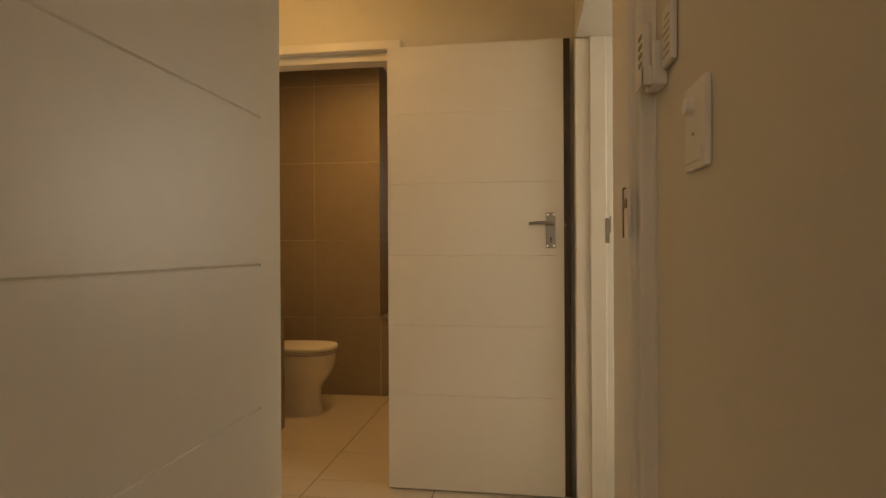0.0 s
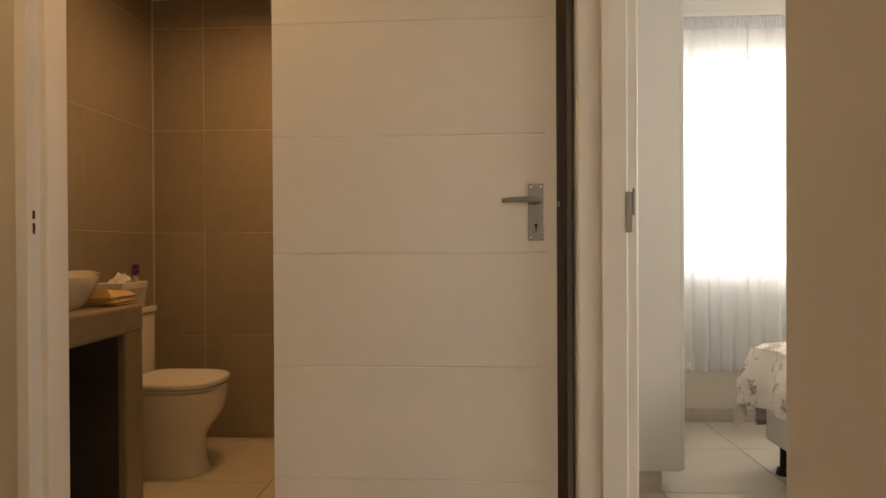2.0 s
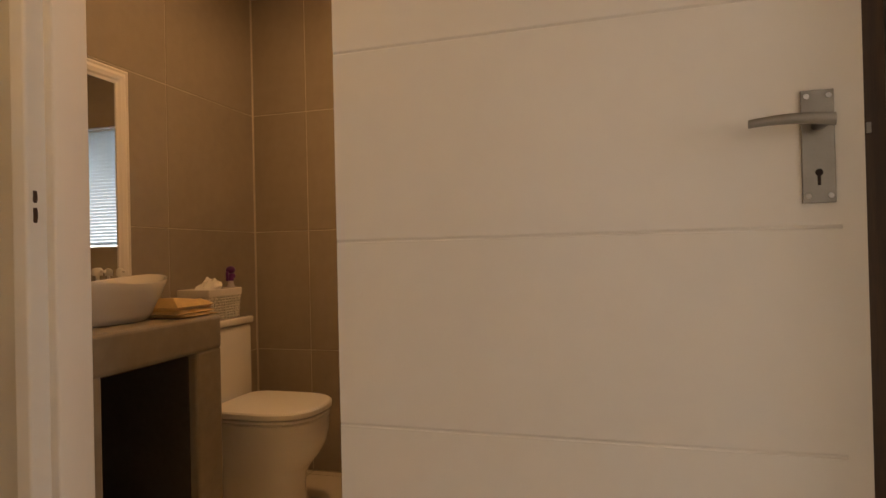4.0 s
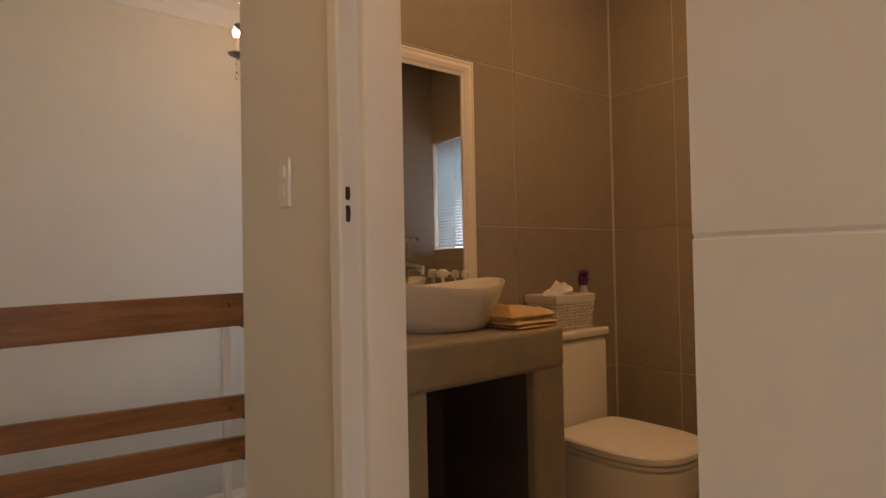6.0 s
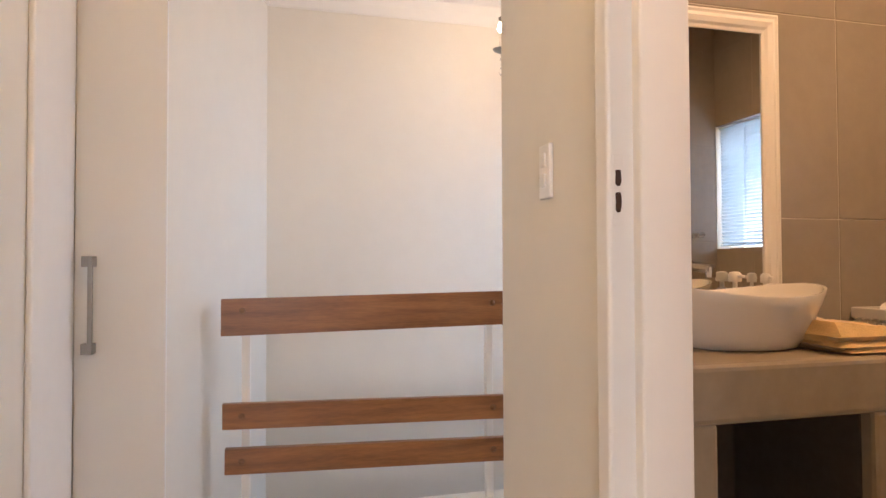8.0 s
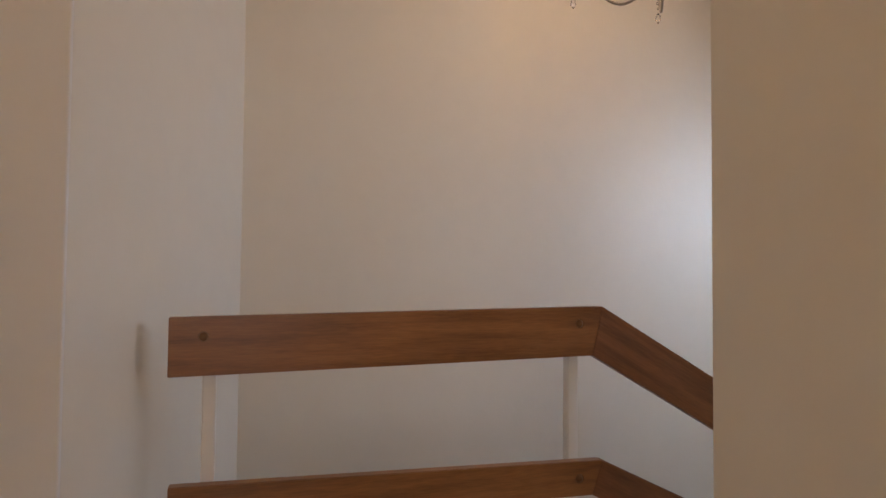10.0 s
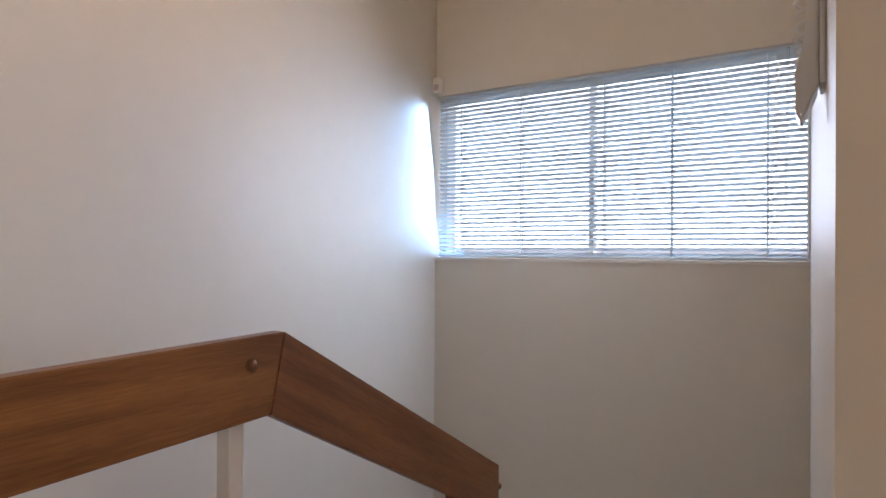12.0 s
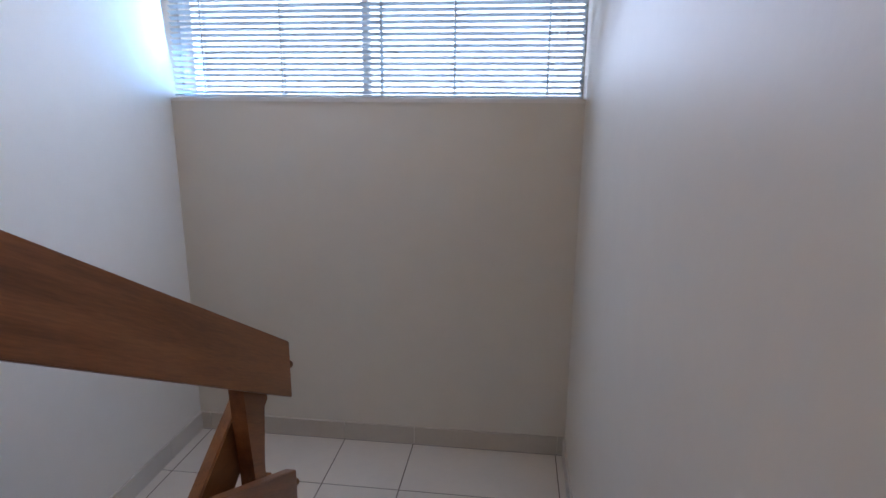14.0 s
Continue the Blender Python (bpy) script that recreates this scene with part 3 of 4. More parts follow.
def dring(x0, x1, w, z, n=40, cy=1.15, p=2.6):
    """A D-shaped outline: square at the cistern, round at the front."""
    out = []
    for i in range(n):
        t = 2 * math.pi * i / n
        c, s = math.cos(t), math.sin(t)
        k = 2.7 if c > 0 else 7.0
        r = (abs(c) ** k + abs(s) ** k) ** (-1 / k)
        out.append(((x0 + x1) / 2 + (x1 - x0) / 2 * r * c, cy + w / 2 * r * s, z))
    return out


bm = bmesh.new()
rings(bm, [dring(-1.12, -0.752, 0.262, 0.0), dring(-1.12, -0.757, 0.250, 0.010), dring(-1.12, -0.770, 0.232, 0.05), dring(-1.12, -0.776, 0.226, 0.12), dring(-1.12, -0.770, 0.236, 0.175), dring(-1.12, -0.745, 0.270, 0.215), dring(-1.12, -0.708, 0.318, 0.260), dring(-1.12, -0.684, 0.346, 0.310), dring(-1.12, -0.673, 0.358, 0.36), dring(-1.12, -0.671, 0.360, 0.414), dring(-1.11, -0.682, 0.345, 0.420)])
part("bowl", bm, CERAMIC, wc, smooth=True)
bm = bmesh.new()
rings(bm, [dring(-1.10, -0.676, 0.356, 0.422), dring(-1.105, -0.668, 0.366, 0.425), dring(-1.105, -0.668, 0.366, 0.434), dring(-1.10, -0.676, 0.356, 0.437)])
part("seat", bm, CERAMIC, wc, smooth=True)
bm = bmesh.new()
rings(bm, [dring(-1.10, -0.672, 0.360, 0.440), dring(-1.106, -0.663, 0.374, 0.444), dring(-1.106, -0.662, 0.376, 0.462), dring(-1.10, -0.668, 0.364, 0.469), dring(-1.07, -0.71, 0.29, 0.472)])
part("lid", bm, PLASTIC, wc, smooth=True)
for y in (1.065, 1.235):
    bm = bmesh.new()
    cyl(bm, (-1.112, y - 0.02, 0.447), (-1.112, y + 0.02, 0.447), 0.011, n=12)
    part("hinge", bm, PLASTIC, wc, smooth=True)

# wicker basket with tissues on the cistern
bk = thing("wicker_basket", -1.2, 1.12, 0.797, "white woven wicker basket on the toilet cistern", "basket")
bx0, bx1, by0, by1 = -1.275, -1.145, 1.072, 1.275
bm = bmesh.new()
box(bm, bx0 + .012, bx1 - .012, by0 + .012, by1 - .012, 0.797, 0.803)
part("base", bm, WICKER, bk)


def basket_path(k, off):
    a, b, c, d = bx0 - off, bx1 + off, by0 - off, by1 + off
    pts = []
    for x, y, n in ((a, c, 12), (b, c, 18), (b, d, 12), (a, d, 18)):
        pts.append((x, y, n))
    out = []
    for i in range(4):
        x, y, n = pts[i]
        x2, y2, _ = pts[(i + 1) % 4]
        for j in range(n):
            u = j / n
            wob = 0.0035 * (1 if (j + k) % 2 else -1)
            nx, ny = (y2 - y), -(x2 - x)
            L = math.hypot(nx, ny)
            out.append((x + (x2 - x) * u + nx / L * wob, y + (y2 - y) * u + ny / L * wob))
    return out


for k in range(9):
    z = 0.806 + k * 0.0115
    bm = bmesh.new()
    path = basket_path(k, 0.008 * k / 8)
    n = len(path)
    loops = []
    for i, (x, y) in enumerate(path):
        dx, dy = path[(i + 1) % n][0] - path[i - 1][0], path[(i + 1) % n][1] - path[i - 1][1]
        L = math.hypot(dx, dy) or 1
        loops.append([(x + dy / L * 0.0042 * math.cos(q), y - dx / L * 0.0042 * math.cos(q), z + 0.0052 * math.sin(q)) for q in [m * math.pi / 3 for m in range(6)]])
    rings(bm, loops + [loops[0]], close=(False, False))
    part("woven_strand", bm, WICKER, bk, smooth=True)
bm = bmesh.new()
for i in range(0, 60, 3):
    x, y = basket_path(0, 0.004)[i % 60]
    cyl(bm, (x, y, 0.80), (x, y, 0.912), 0.0028, n=6)
part("stakes", bm, WICKER, bk)
bm = bmesh.new()
for a in range(4):
    p = [(bx0 - .01, by0 - .01), (bx1 + .01, by0 - .01), (bx1 + .01, by1 + .01), (bx0 - .01, by1 + .01)]
    q, r = p[a], p[(a + 1) % 4]
    x0, x1, y0, y1 = min(q[0], r[0]) - 0.004, max(q[0], r[0]) + 0.004, min(q[1], r[1]) - 0.004, max(q[1], r[1]) + 0.004
    box(bm, x0, x1, y0, y1, 0.898, 0.930, 0.009, 3)
part("lining", bm, CLOTH, bk, "white cloth lining folded over the rim")
ts = thing("tissue_paper", -1.2, 1.15, 0.90, "crumpled white tissue standing in the basket", "tissue")
bm = bmesh.new()
bmesh.ops.create_icosphere(bm, subdivisions=3, radius=0.05)
for v in bm.verts:
    d = 1 + 0.45 * noise.noise(v.co * 40)
    v.co = Vector((-1.205 + v.co.x * 0.7 * d, 1.165 + v.co.y * 1.15 * d * (1.2 - 8 * max(0, v.co.z)), 0.925 + v.co.z * 1.0 * d))
part("paper", bm, TISSUE, ts, smooth=True)

sp = thing("spray_bottle", -1.235, 1.375, 0.797, "small purple spray bottle behind the basket on the cistern", "bottle")
bm = bmesh.new()
rings(bm, [oval(-1.235, 1.325, 0.022 * k, 0.022 * k, 0.797 + q, n=16) for k, q in ((0.95, 0), (1, 0.01), (1, 0.12), (0.5, 0.155), (0.45, 0.165))])
part("body", bm, CLEAR, sp, smooth=True)
bm = bmesh.new()
cyl(bm, (-1.235, 1.325, 0.955), (-1.235, 1.325, 0.985), 0.014, n=12)
ball(bm, (-1.235, 1.325, 1.006), 0.020, (1, 1.25, 0.9), 14)
ball(bm, (-1.235, 1.335, 0.978), 0.016, (1, 1.2, 0.9), 12)
box(bm, -1.240, -1.228, 1.292, 1.304, 0.955, 0.998, 0.003)
part("spray_head", bm, PURPLE, sp, "purple trigger head", smooth=True)

for ob, dy in ((bk, 0.0), (ts, 0.0), (sp, 0.030)):
    ob.matrix_basis = Matrix.Translation((0, dy, 0.010)) @ ob.matrix_basis
bn = thing("waste_bin", -1.12, 0.40, 0, "dark green plastic bin standing under the vanity", "bin")
bm = bmesh.new()
rings(bm, [oval(-1.10, 0.40, r, r, z, n=24) for r, z in ((0.09, 0.0), (0.10, 0.01), (0.118, 0.25), (0.122, 0.255), (0.114, 0.255), (0.095, 0.02))])
part("bucket", bm, GREEN, bn, smooth=True)

# ---- bath window with its blind ----
def blind(name, x0, x1, z0, z1, y, label, tilt, cords):
    root = thing(name, (x0 + x1) / 2, y, z1, label, "window blind")
    bm = bmesh.new()
    box(bm, x0, x1, y - 0.012, y + 0.012, z1 - 0.014, z1, 0.002)
    part("head_rail", bm, SLAT, root)
    bm = bmesh.new()
    box(bm, x0, x1, y - 0.012, y + 0.012, z0 + 0.006, z0 + 0.014, 0.003)
    part("bottom_rail", bm, SLAT, root)
    n = int((z1 - z0 - 0.040) / 0.0205) + 1
    pitch = (z1 - z0 - 0.040) / (n - 1)
    me = None
    for i in range(n):
        if me is None:
            bm = bmesh.new()
            loops = []
            for x in (x0, x1):
                top, bot = [], []
                for k in range(5):
                    u = (k / 4 - 0.5) * 0.025
                    h = 0.0018 * (1 - (u / 0.0125) ** 2)
                    a = radians(tilt)
                    for lst, e in ((top, 0.0), (bot, -0.0004)):
                        lst.append((x, u * math.cos(a) - (h + e) * math.sin(a), u * math.sin(a) + (h + e) * math.cos(a)))
                loops.append(top + bot[::-1])
            rings(bm, loops)
            me = bpy.data.meshes.new("slat")
            bm.to_mesh(me)
            bm.free()
            me.materials.append(SLAT)
        ob = new("slat", me)
        ob.parent = root
        ob.matrix_parent_inverse = root.matrix_basis.inverted()
        ob.matrix_basis = pose(0, y, z0 + 0.022 + i * pitch, 0.25 * math.sin(i * 2.1))
    for c in cords:
        bm = bmesh.new()
        for dy in (-0.0135, 0.0135):
            box(bm, c - 0.003, c + 0.003, y + dy - 0.0006, y + dy + 0.0006, z0 + 0.01, z1 - 0.02)
        for i in range(n):
            cyl(bm, (c, y - 0.0135, z0 + 0.016 + i * pitch), (c, y + 0.0135, z0 + 0.016 + i * pitch), 0.0007, n=4)
        part("ladder_cord", bm, CORD, root, "white ladder cord")
    return root


def window(name, x0, x1, z0, z1, bars, label):
    root = tagged(thing(name, (x0 + x1) / 2, YW + 0.12, z0, label, "window"), kind="structure")
    y0, y1 = YW + 0.09, YW + 0.14
    bm = bmesh.new()
    e = 0.012
    for r in ((x0, x1, z0, z0 + e), (x0, x1, z1 - e, z1), (x0, x0 + e, z0 + e, z1 - e), (x1 - e, x1, z0 + e, z1 - e)):
        box(bm, r[0], r[1], y0, y1, r[2], r[3], 0.004)
    for b in bars:
        box(bm, b - 0.012, b + 0.012, y0, y1, z0 + e, z1 - e, 0.004)
    part("window_frame", bm, ENAMEL, root)
    edges = [x0 + e] + [v for b in bars for v in (b - 0.012, b + 0.012)] + [x1 - e]
    for a, b in zip(edges[::2], edges[1::2]):
        bm = bmesh.new()
        box(bm, a, b, y0 + 0.02, y0 + 0.024, z0 + e, z1 - e)
        p = part("pane", bm, GLASS, root, "clear window glass")
        p.visible_shadow = False
    return root


window("window_stair", XL, XR, WZ0, WZ1, (-2.20,), "white framed stair window")
window("window_bath", -0.265, 0.526, BZ0, BZ1, (), "white framed bathroom window")
window("window_bedroom", BWX0, BWX1, BWZ0, BWZ1, (2.45, 3.05), "white framed bedroom window")
sb = blind("stair_blind", XL + 0.010, XR - 0.010, WZ0, WZ1 - 0.006, YW + 0.022, "white aluminium venetian blind over the stair window", -25, (-2.81, -2.50, -2.12, -1.85, -1.515))
blind("bath_blind", -0.253, 0.512, BZ0 + 0.010, BZ1 - 0.008, YW + 0.022, "white aluminium venetian blind over the bathroom window", -43, (-0.12, 0.29))
bm = bmesh.new()
cyl(bm, (-1.45, YW - 0.045, 1.83), (-1.455, YW - 0.05, 1.26), 0.004, n=8)
part("tilt_wand", bm, CRYSTAL, sb, "clear plastic tilt wand", smooth=True)
for dx in (0.0, 0.008):
    bm = bmesh.new()
    cyl(bm, (-1.485 + dx, YW - 0.042, 1.83), (-1.50 + dx * 2, YW - 0.044, 1.14), 0.0012, n=6)
    part("pull_cord", bm, PLASTIC, sb, "thin white pull cord")
slab("window_sill_stair", XL, XR, YW - 0.004, YW + 0.09, WZ0 - 0.012, WZ0, ENAMEL, "white stair window sill")

# ---- cornices ----
def cornice(name, pts, z, label="white coved plaster cornice", size=0.085):
    """A coved moulding along straight runs; the room lies to the left of each run."""
    sec = [(0.0, -size), (0.006, -size), (0.010, -size + 0.008), (0.018, -size * 0.62), (0.040, -size * 0.28), (size * 0.72, -0.016), (size - 0.006, -0.010), (size, -0.008), (size, 0.0), (0.0, 0.0)]
    bm = bmesh.new()
    for a, b in zip(pts, pts[1:]):
        d = (Vector(b) - Vector(a)).normalized()
        n = Vector((-d.y, d.x))
        loops = [[(p[0] + n.x * u, p[1] + n.y * u, z + w) for u, w in sec] for p in (a, b)]
        rings(bm, loops)
    structure(part(name, bm, CEIL, label=label))


cornice("cornice_stair", [(XR, 0.0), (XR, YW)], H)
cornice("cornice_stair_window", [(XR, YW - 0.001), (XL, YW - 0.001)], H)
cornice("cornice_stair_far", [(XL, YW), (XL, -0.685)], H, size=0.13)
cornice("cornice_corridor", [(XL, -0.685), (-1.88, -0.935)], H, size=0.13)
cornice("cornice_landing", [(WX, -0.001), (XR, -0.001)], H)
cornice("cornice_hall", [(0.92, -5.5), (0.92, CY0)], H)
cornice("cornice_hall_front", [(0.92, CY0), (-3.3, CY0)], H)
cornice("cornice_bedroom", [(4.4, YW), (1.02, YW)], 2.66, size=0.1)

# ---- skirtings ----
def skirting(name, runs, z, parent_label, h=0.07):
    holder = new(name)
    tagged(holder, parent_label, kind="structure")
    for (x0, y0), (x1, y1), cuts, nx, ny in runs:
        L = math.hypot(x1 - x0, y1 - y0)
        us = [0.0] + sorted(cuts) + [L]
        dx, dy = (x1 - x0) / L, (y1 - y0) / L
        for a, b in zip(us, us[1:]):
            if b - a < 0.012:
                continue
            bm = bmesh.new()
            poly(bm, [(x0 + dx * (a + .0015), y0 + dy * (a + .0015), z), (x0 + dx * (b - .0015), y0 + dy * (b - .0015), z),
                      (x0 + dx * (b - .0015) + nx * 0.009, y0 + dy * (b - .0015) + ny * 0.009, z), (x0 + dx * (a + .0015) + nx * 0.009, y0 + dy * (a + .0015) + ny * 0.009, z)], (0, 0, h))
            part("skirting_tile", bm, STILE, holder)


skirting("skirting_half_landing", [((XL, YW), (XR, YW), [0.05, 0.65, 0.95, 1.54], 0, -1), ((XL, 1.02), (XL, YW), [0.20, 0.78], 1, 0), ((XR, 1.02), (XR, YW), [0.43], -1, 0)], LOW, "cream tile skirting round the half landing", 0.078)
skirting("skirting_bedroom", [((1.5, YW), (4.4, YW), [0.46, 0.76, 1.36, 1.96], 0, -1)], 0, "cream tile skirting under the bedroom window", 0.085)
skirting("skirting_landing", [((XR, 0), (DX0 - 0.09, 0), [0.25], 0, -1), ((WX, -0.14), (WX, -0.02), [], -1, 0)], 0, "cream tile skirting on the landing", 0.07)

# ---- railing bolts and hardware ----
for y in (-0.732, 0.230):
    for zt, zb, sag, DROP in BOARDS:
        z = (zt + zb) / 2 + (0.022 if zt == RT else 0) - sag * (y - Y0) / (YC - Y0)
        bm = bmesh.new()
        ball(bm, (RX + 0.014, y, z), 0.010, (0.6, 1, 1), 12)
        cyl(bm, (RX + 0.0138, y, z), (RX + 0.0152, y, z), 0.0125, n=18)
        part("bolt", bm, BRONZE, rail, "domed brown bolt", smooth=True)
for zt, zb, sag, DROP in BOARDS:
    bm = bmesh.new()
    zc = (zt + zb) / 2 - DROP - sag
    cyl(bm, (RX + 0.004, Y1 - 0.002, zc), (RX + 0.004, Y1 + 0.010, zc), 0.010, n=14)
    ball(bm, (RX + 0.004, Y1 + 0.014, zc), 0.011, n=12)
    part("bolt", bm, BRONZE, rail, "domed brown bolt", smooth=True)

# lower rail running back down from the half landing
lowrail = thing("lower_railing", RX - 0.12, 0.9, LOW, "lower flight railing of sloping pine boards beside the half landing", "railing")
for zt in (0.47, 0.10):
    bm = bmesh.new()
    poly(bm, [(RX - 0.088, 1.155, zt), (RX - 0.088, -0.415, zt - 0.93), (RX - 0.088, -0.415, zt - 1.09), (RX - 0.088, 1.155, zt - 0.16)], (0.028, 0, 0))
    bmesh.ops.bevel(bm, geom=bm.edges[:], offset=0.003, segments=2, affect="EDGES")
    part("sloping_board", bm, WOOD, lowrail)
bm = bmesh.new()
box(bm, RX - 0.100, RX - 0.089, 1.03, 1.09, LOW - 0.002, -0.02, 0.003)
part("post", bm, WOOD2, lowrail)

# steps of the lower flight
for i in range(9):
    z = LOW - 0.17 * (i + 1)
    st = slab("step", XL, RX - 0.05, 1.02 - 0.25 * (i + 1), 1.02 - 0.25 * i, z - 0.17, z, FTILE, "cream tiled step of the lower flight")

# ---- PIR box, handset, switch, strikes ----
pr = thing("alarm_sensor", XL + 0.03, YW - 0.02, 1.9, "small white alarm sensor high in the stairwell corner", "sensor")
bm = bmesh.new()
box(bm, XL + 0.001, XL + 0.042, YW - 0.036, YW - 0.001, WZ1 + 0.012, WZ1 + 0.085, 0.006, 3)
part("housing", bm, PLASTIC, pr, smooth=True)
bm = bmesh.new()
box(bm, XL + 0.008, XL + 0.035, YW - 0.0385, YW - 0.035, WZ1 + 0.022, WZ1 + 0.05, 0.001)
part("lens", bm, CLEAR, pr)

ic = thing("intercom_handset", XR, 0.195, 1.34, "white intercom telephone with coiled cord on the stair wall", "intercom")
bm = bmesh.new()
box(bm, XR - 0.005, XR, 0.198, 0.245, 1.236, 1.460, 0.002, 2)
part("base", bm, PLASTIC, ic, smooth=True)
bm = bmesh.new()
side_view = [(0.55 * d, z) for d, z in [(0.010, 1.236), (0.034, 1.203), (0.043, 1.214), (0.043, 1.248), (0.030, 1.282), (0.027, 1.340), (0.030, 1.398), (0.043, 1.432), (0.043, 1.470), (0.032, 1.480), (0.010, 1.452)]]
poly(bm, [(XR - d, 0.200, z) for d, z in side_view], (0, 0.040, 0))
bmesh.ops.bevel(bm, geom=bm.edges[:], offset=0.002, segments=2, affect="EDGES", clamp_overlap=True)
part("handset", bm, PLASTIC, ic, smooth=True)
bm = bmesh.new()
loops = []
for k in range(96):
    q = k * 2 * math.pi / 12
    cy_, cz_ = 0.253 + 0.006 * math.sin(k / 30), 1.245 + 0.00095 * k
    c = Vector((XR - 0.016 + 0.009 * math.cos(q), cy_ + 0.009 * math.sin(q), cz_))
    t = Vector((-math.sin(q), math.cos(q), 0.15)).normalized()
    n1 = Vector((math.cos(q), math.sin(q), 0))
    n2 = t.cross(n1)
    loops.append([tuple(c + n1 * 0.0017 * math.cos(a) + n2 * 0.0017 * math.sin(a)) for a in [m * math.pi / 2.5 for m in range(5)]])
rings(bm, loops)
part("coiled_cord", bm, PLASTIC, ic, "coiled white cord", smooth=True)
ic.matrix_basis = pose(XR, 0.195, 1.352)

sw = thing("light_switch", -1.07, -0.01, 1.27, "white rocker light switch on the landing wall", "switch")
bm = bmesh.new()
box(bm, -1.105, -1.048, -0.010, 0.0, 1.215, 1.335, 0.003)
part("plate", bm, PLASTIC, sw)
for z in (1.255, 1.30):
    bm = bmesh.new()
    box(bm, -1.088, -1.066, -0.014, -0.009, z - 0.015, z + 0.015, 0.002)
    part("rocker", bm, PLASTIC, sw)

W = 0.92
dm = thing("dimmer_switch", W, -1.81, 1.25, "white wall dimmer plate with a round knob in the hall", "dimmer")
bm = bmesh.new()
box(bm, W - 0.010, W, -1.868, -1.752, 1.256, 1.395, 0.003)
part("plate", bm, PLASTIC, dm)
bm = bmesh.new()
cyl(bm, (W - 0.010, -1.800, 1.358), (W - 0.024, -1.800, 1.358), 0.014, 0.012, n=20)
part("knob", bm, PLASTIC, dm, "round white knob", smooth=True)
bm = bmesh.new()
box(bm, W - 0.0135, W - 0.010, -1.850, -1.770, 1.268, 1.288, 0.001)
part("rocker", bm, PLASTIC, dm)
bm = bmesh.new()
box(bm, W - 0.0108, W - 0.010, -1.806, -1.800, 1.312, 1.315)
part("indicator", bm, DARK, dm, "small dark indicator mark")

rc = thing("remote_control", W, -1.55, 1.46, "white remote control with grey buttons held on the hall wall", "remote control")
bm = bmesh.new()
box(bm, W - 0.046, W - 0.030, -1.585, -1.530, 1.462, 1.580, 0.005, 3)
part("body", bm, PLASTIC, rc, smooth=True)
for k in range(4):
    for dy in (-1.574, -1.556):
        bm = bmesh.new()
        box(bm, W - 0.0480, W - 0.0308, dy, dy + 0.012, 1.495 + k * 0.018, 1.505 + k * 0.018, 0.001)
        part("button", bm, SATIN, rc, "grey rubber button")
bm = bmesh.new()
box(bm, W - 0.030, W, -1.592, -1.523, 1.452, 1.54, 0.004)
box(bm, W - 0.050, W - 0.030, -1.592, -1.586, 1.452, 1.49, 0.001)
box(bm, W - 0.050, W - 0.046, -1.592, -1.523, 1.452, 1.484, 0.001)
part("wall_holder", bm, PLASTIC, rc, "white wall holder")
pc = thing("instruction_card", W, -1.65, 1.47, "white printed card beside the remote control on the hall wall", "card holder")
bm = bmesh.new()
box(bm, W - 0.014, W - 0.001, -1.672, -1.602, 1.478, 1.588, 0.004, 3)
part("card", bm, PLASTIC, pc)
for k in range(6):
    bm = bmesh.new()
    box(bm, W - 0.0146, W - 0.0138, -1.665, -1.612 - 0.008 * (k % 3), 1.494 + k * 0.014, 1.4965 + k * 0.014)
    part("printed_line", bm, SATIN, pc, "grey line of small print")


def strike(name, m, size, label):
    """A strike plate lying in the local xz plane, facing -y."""
    root = thing(name, 0, 0, 0, label, "strike plate")
    w, h = size
    bm = bmesh.new()
    box(bm, -w / 2, w / 2, -0.0010, 0.0005, -h / 2, h / 2, 0.0006)
    part("plate", bm, SATIN if w > 0.03 else ENAMEL, root)
    for a, b in ((0.0075, 0.035), (-0.037, -0.003)):
        bm = bmesh.new()
        ring = [(0.30 * w * math.copysign(abs(math.cos(q)) ** 0.45, math.cos(q)) * (1 + 0.10 * math.sin(5 * q + a * 300)), -0.0012,
                 (a + b) / 2 + (b - a) / 2 * math.copysign(abs(math.sin(q)) ** 0.45, math.sin(q)) * (1 + 0.05 * math.sin(3 * q))) for q in [i * math.pi / 14 for i in range(28)]]
        poly(bm, ring, (0, -0.0008, 0))
        part("hole", bm, HOLLOW, root, "ragged dark brown latch hole")
    root.matrix_basis = m
    return root


strike("strike_plate_bath", pose(DX0 - 0.0285, -0.012, 1.197, 0, 0, 90), (0.018, 0.12), "painted-over strike plate with two dark holes in the bathroom frame")
sk = thing("strike_plate", WX + 0.124, -0.1525, 1.205, "satin nickel strike plate let into the bedroom door frame", "strike plate")
bm = bmesh.new()
box(bm, WX + 0.114, WX + 0.132, -0.1665, -0.1625, 1.150, 1.258, 0.001)
box(bm, WX + 0.132, WX + 0.138, -0.1680, -0.1625, 1.196, 1.268, 0.001)
part("plate", bm, SATIN, sk)

# latch keep of the hall frame, a white box with a slot
lk = thing("latch_keep", 0.866, -1.41, 1.21, "white latch keep with a brass tongue on the hall door frame", "latch keep")
bm = bmesh.new()
box(bm, 0.8615, 0.8712, -1.468, -1.421, 1.153, 1.262, 0.002)
part("keep_box", bm, PLASTIC, lk)
bm = bmesh.new()
box(bm, 0.8600, 0.8718, -1.420, -1.411, 1.153, 1.266)
part("slot", bm, BRONZE, lk, "dark slot of the latch")
bm = bmesh.new()
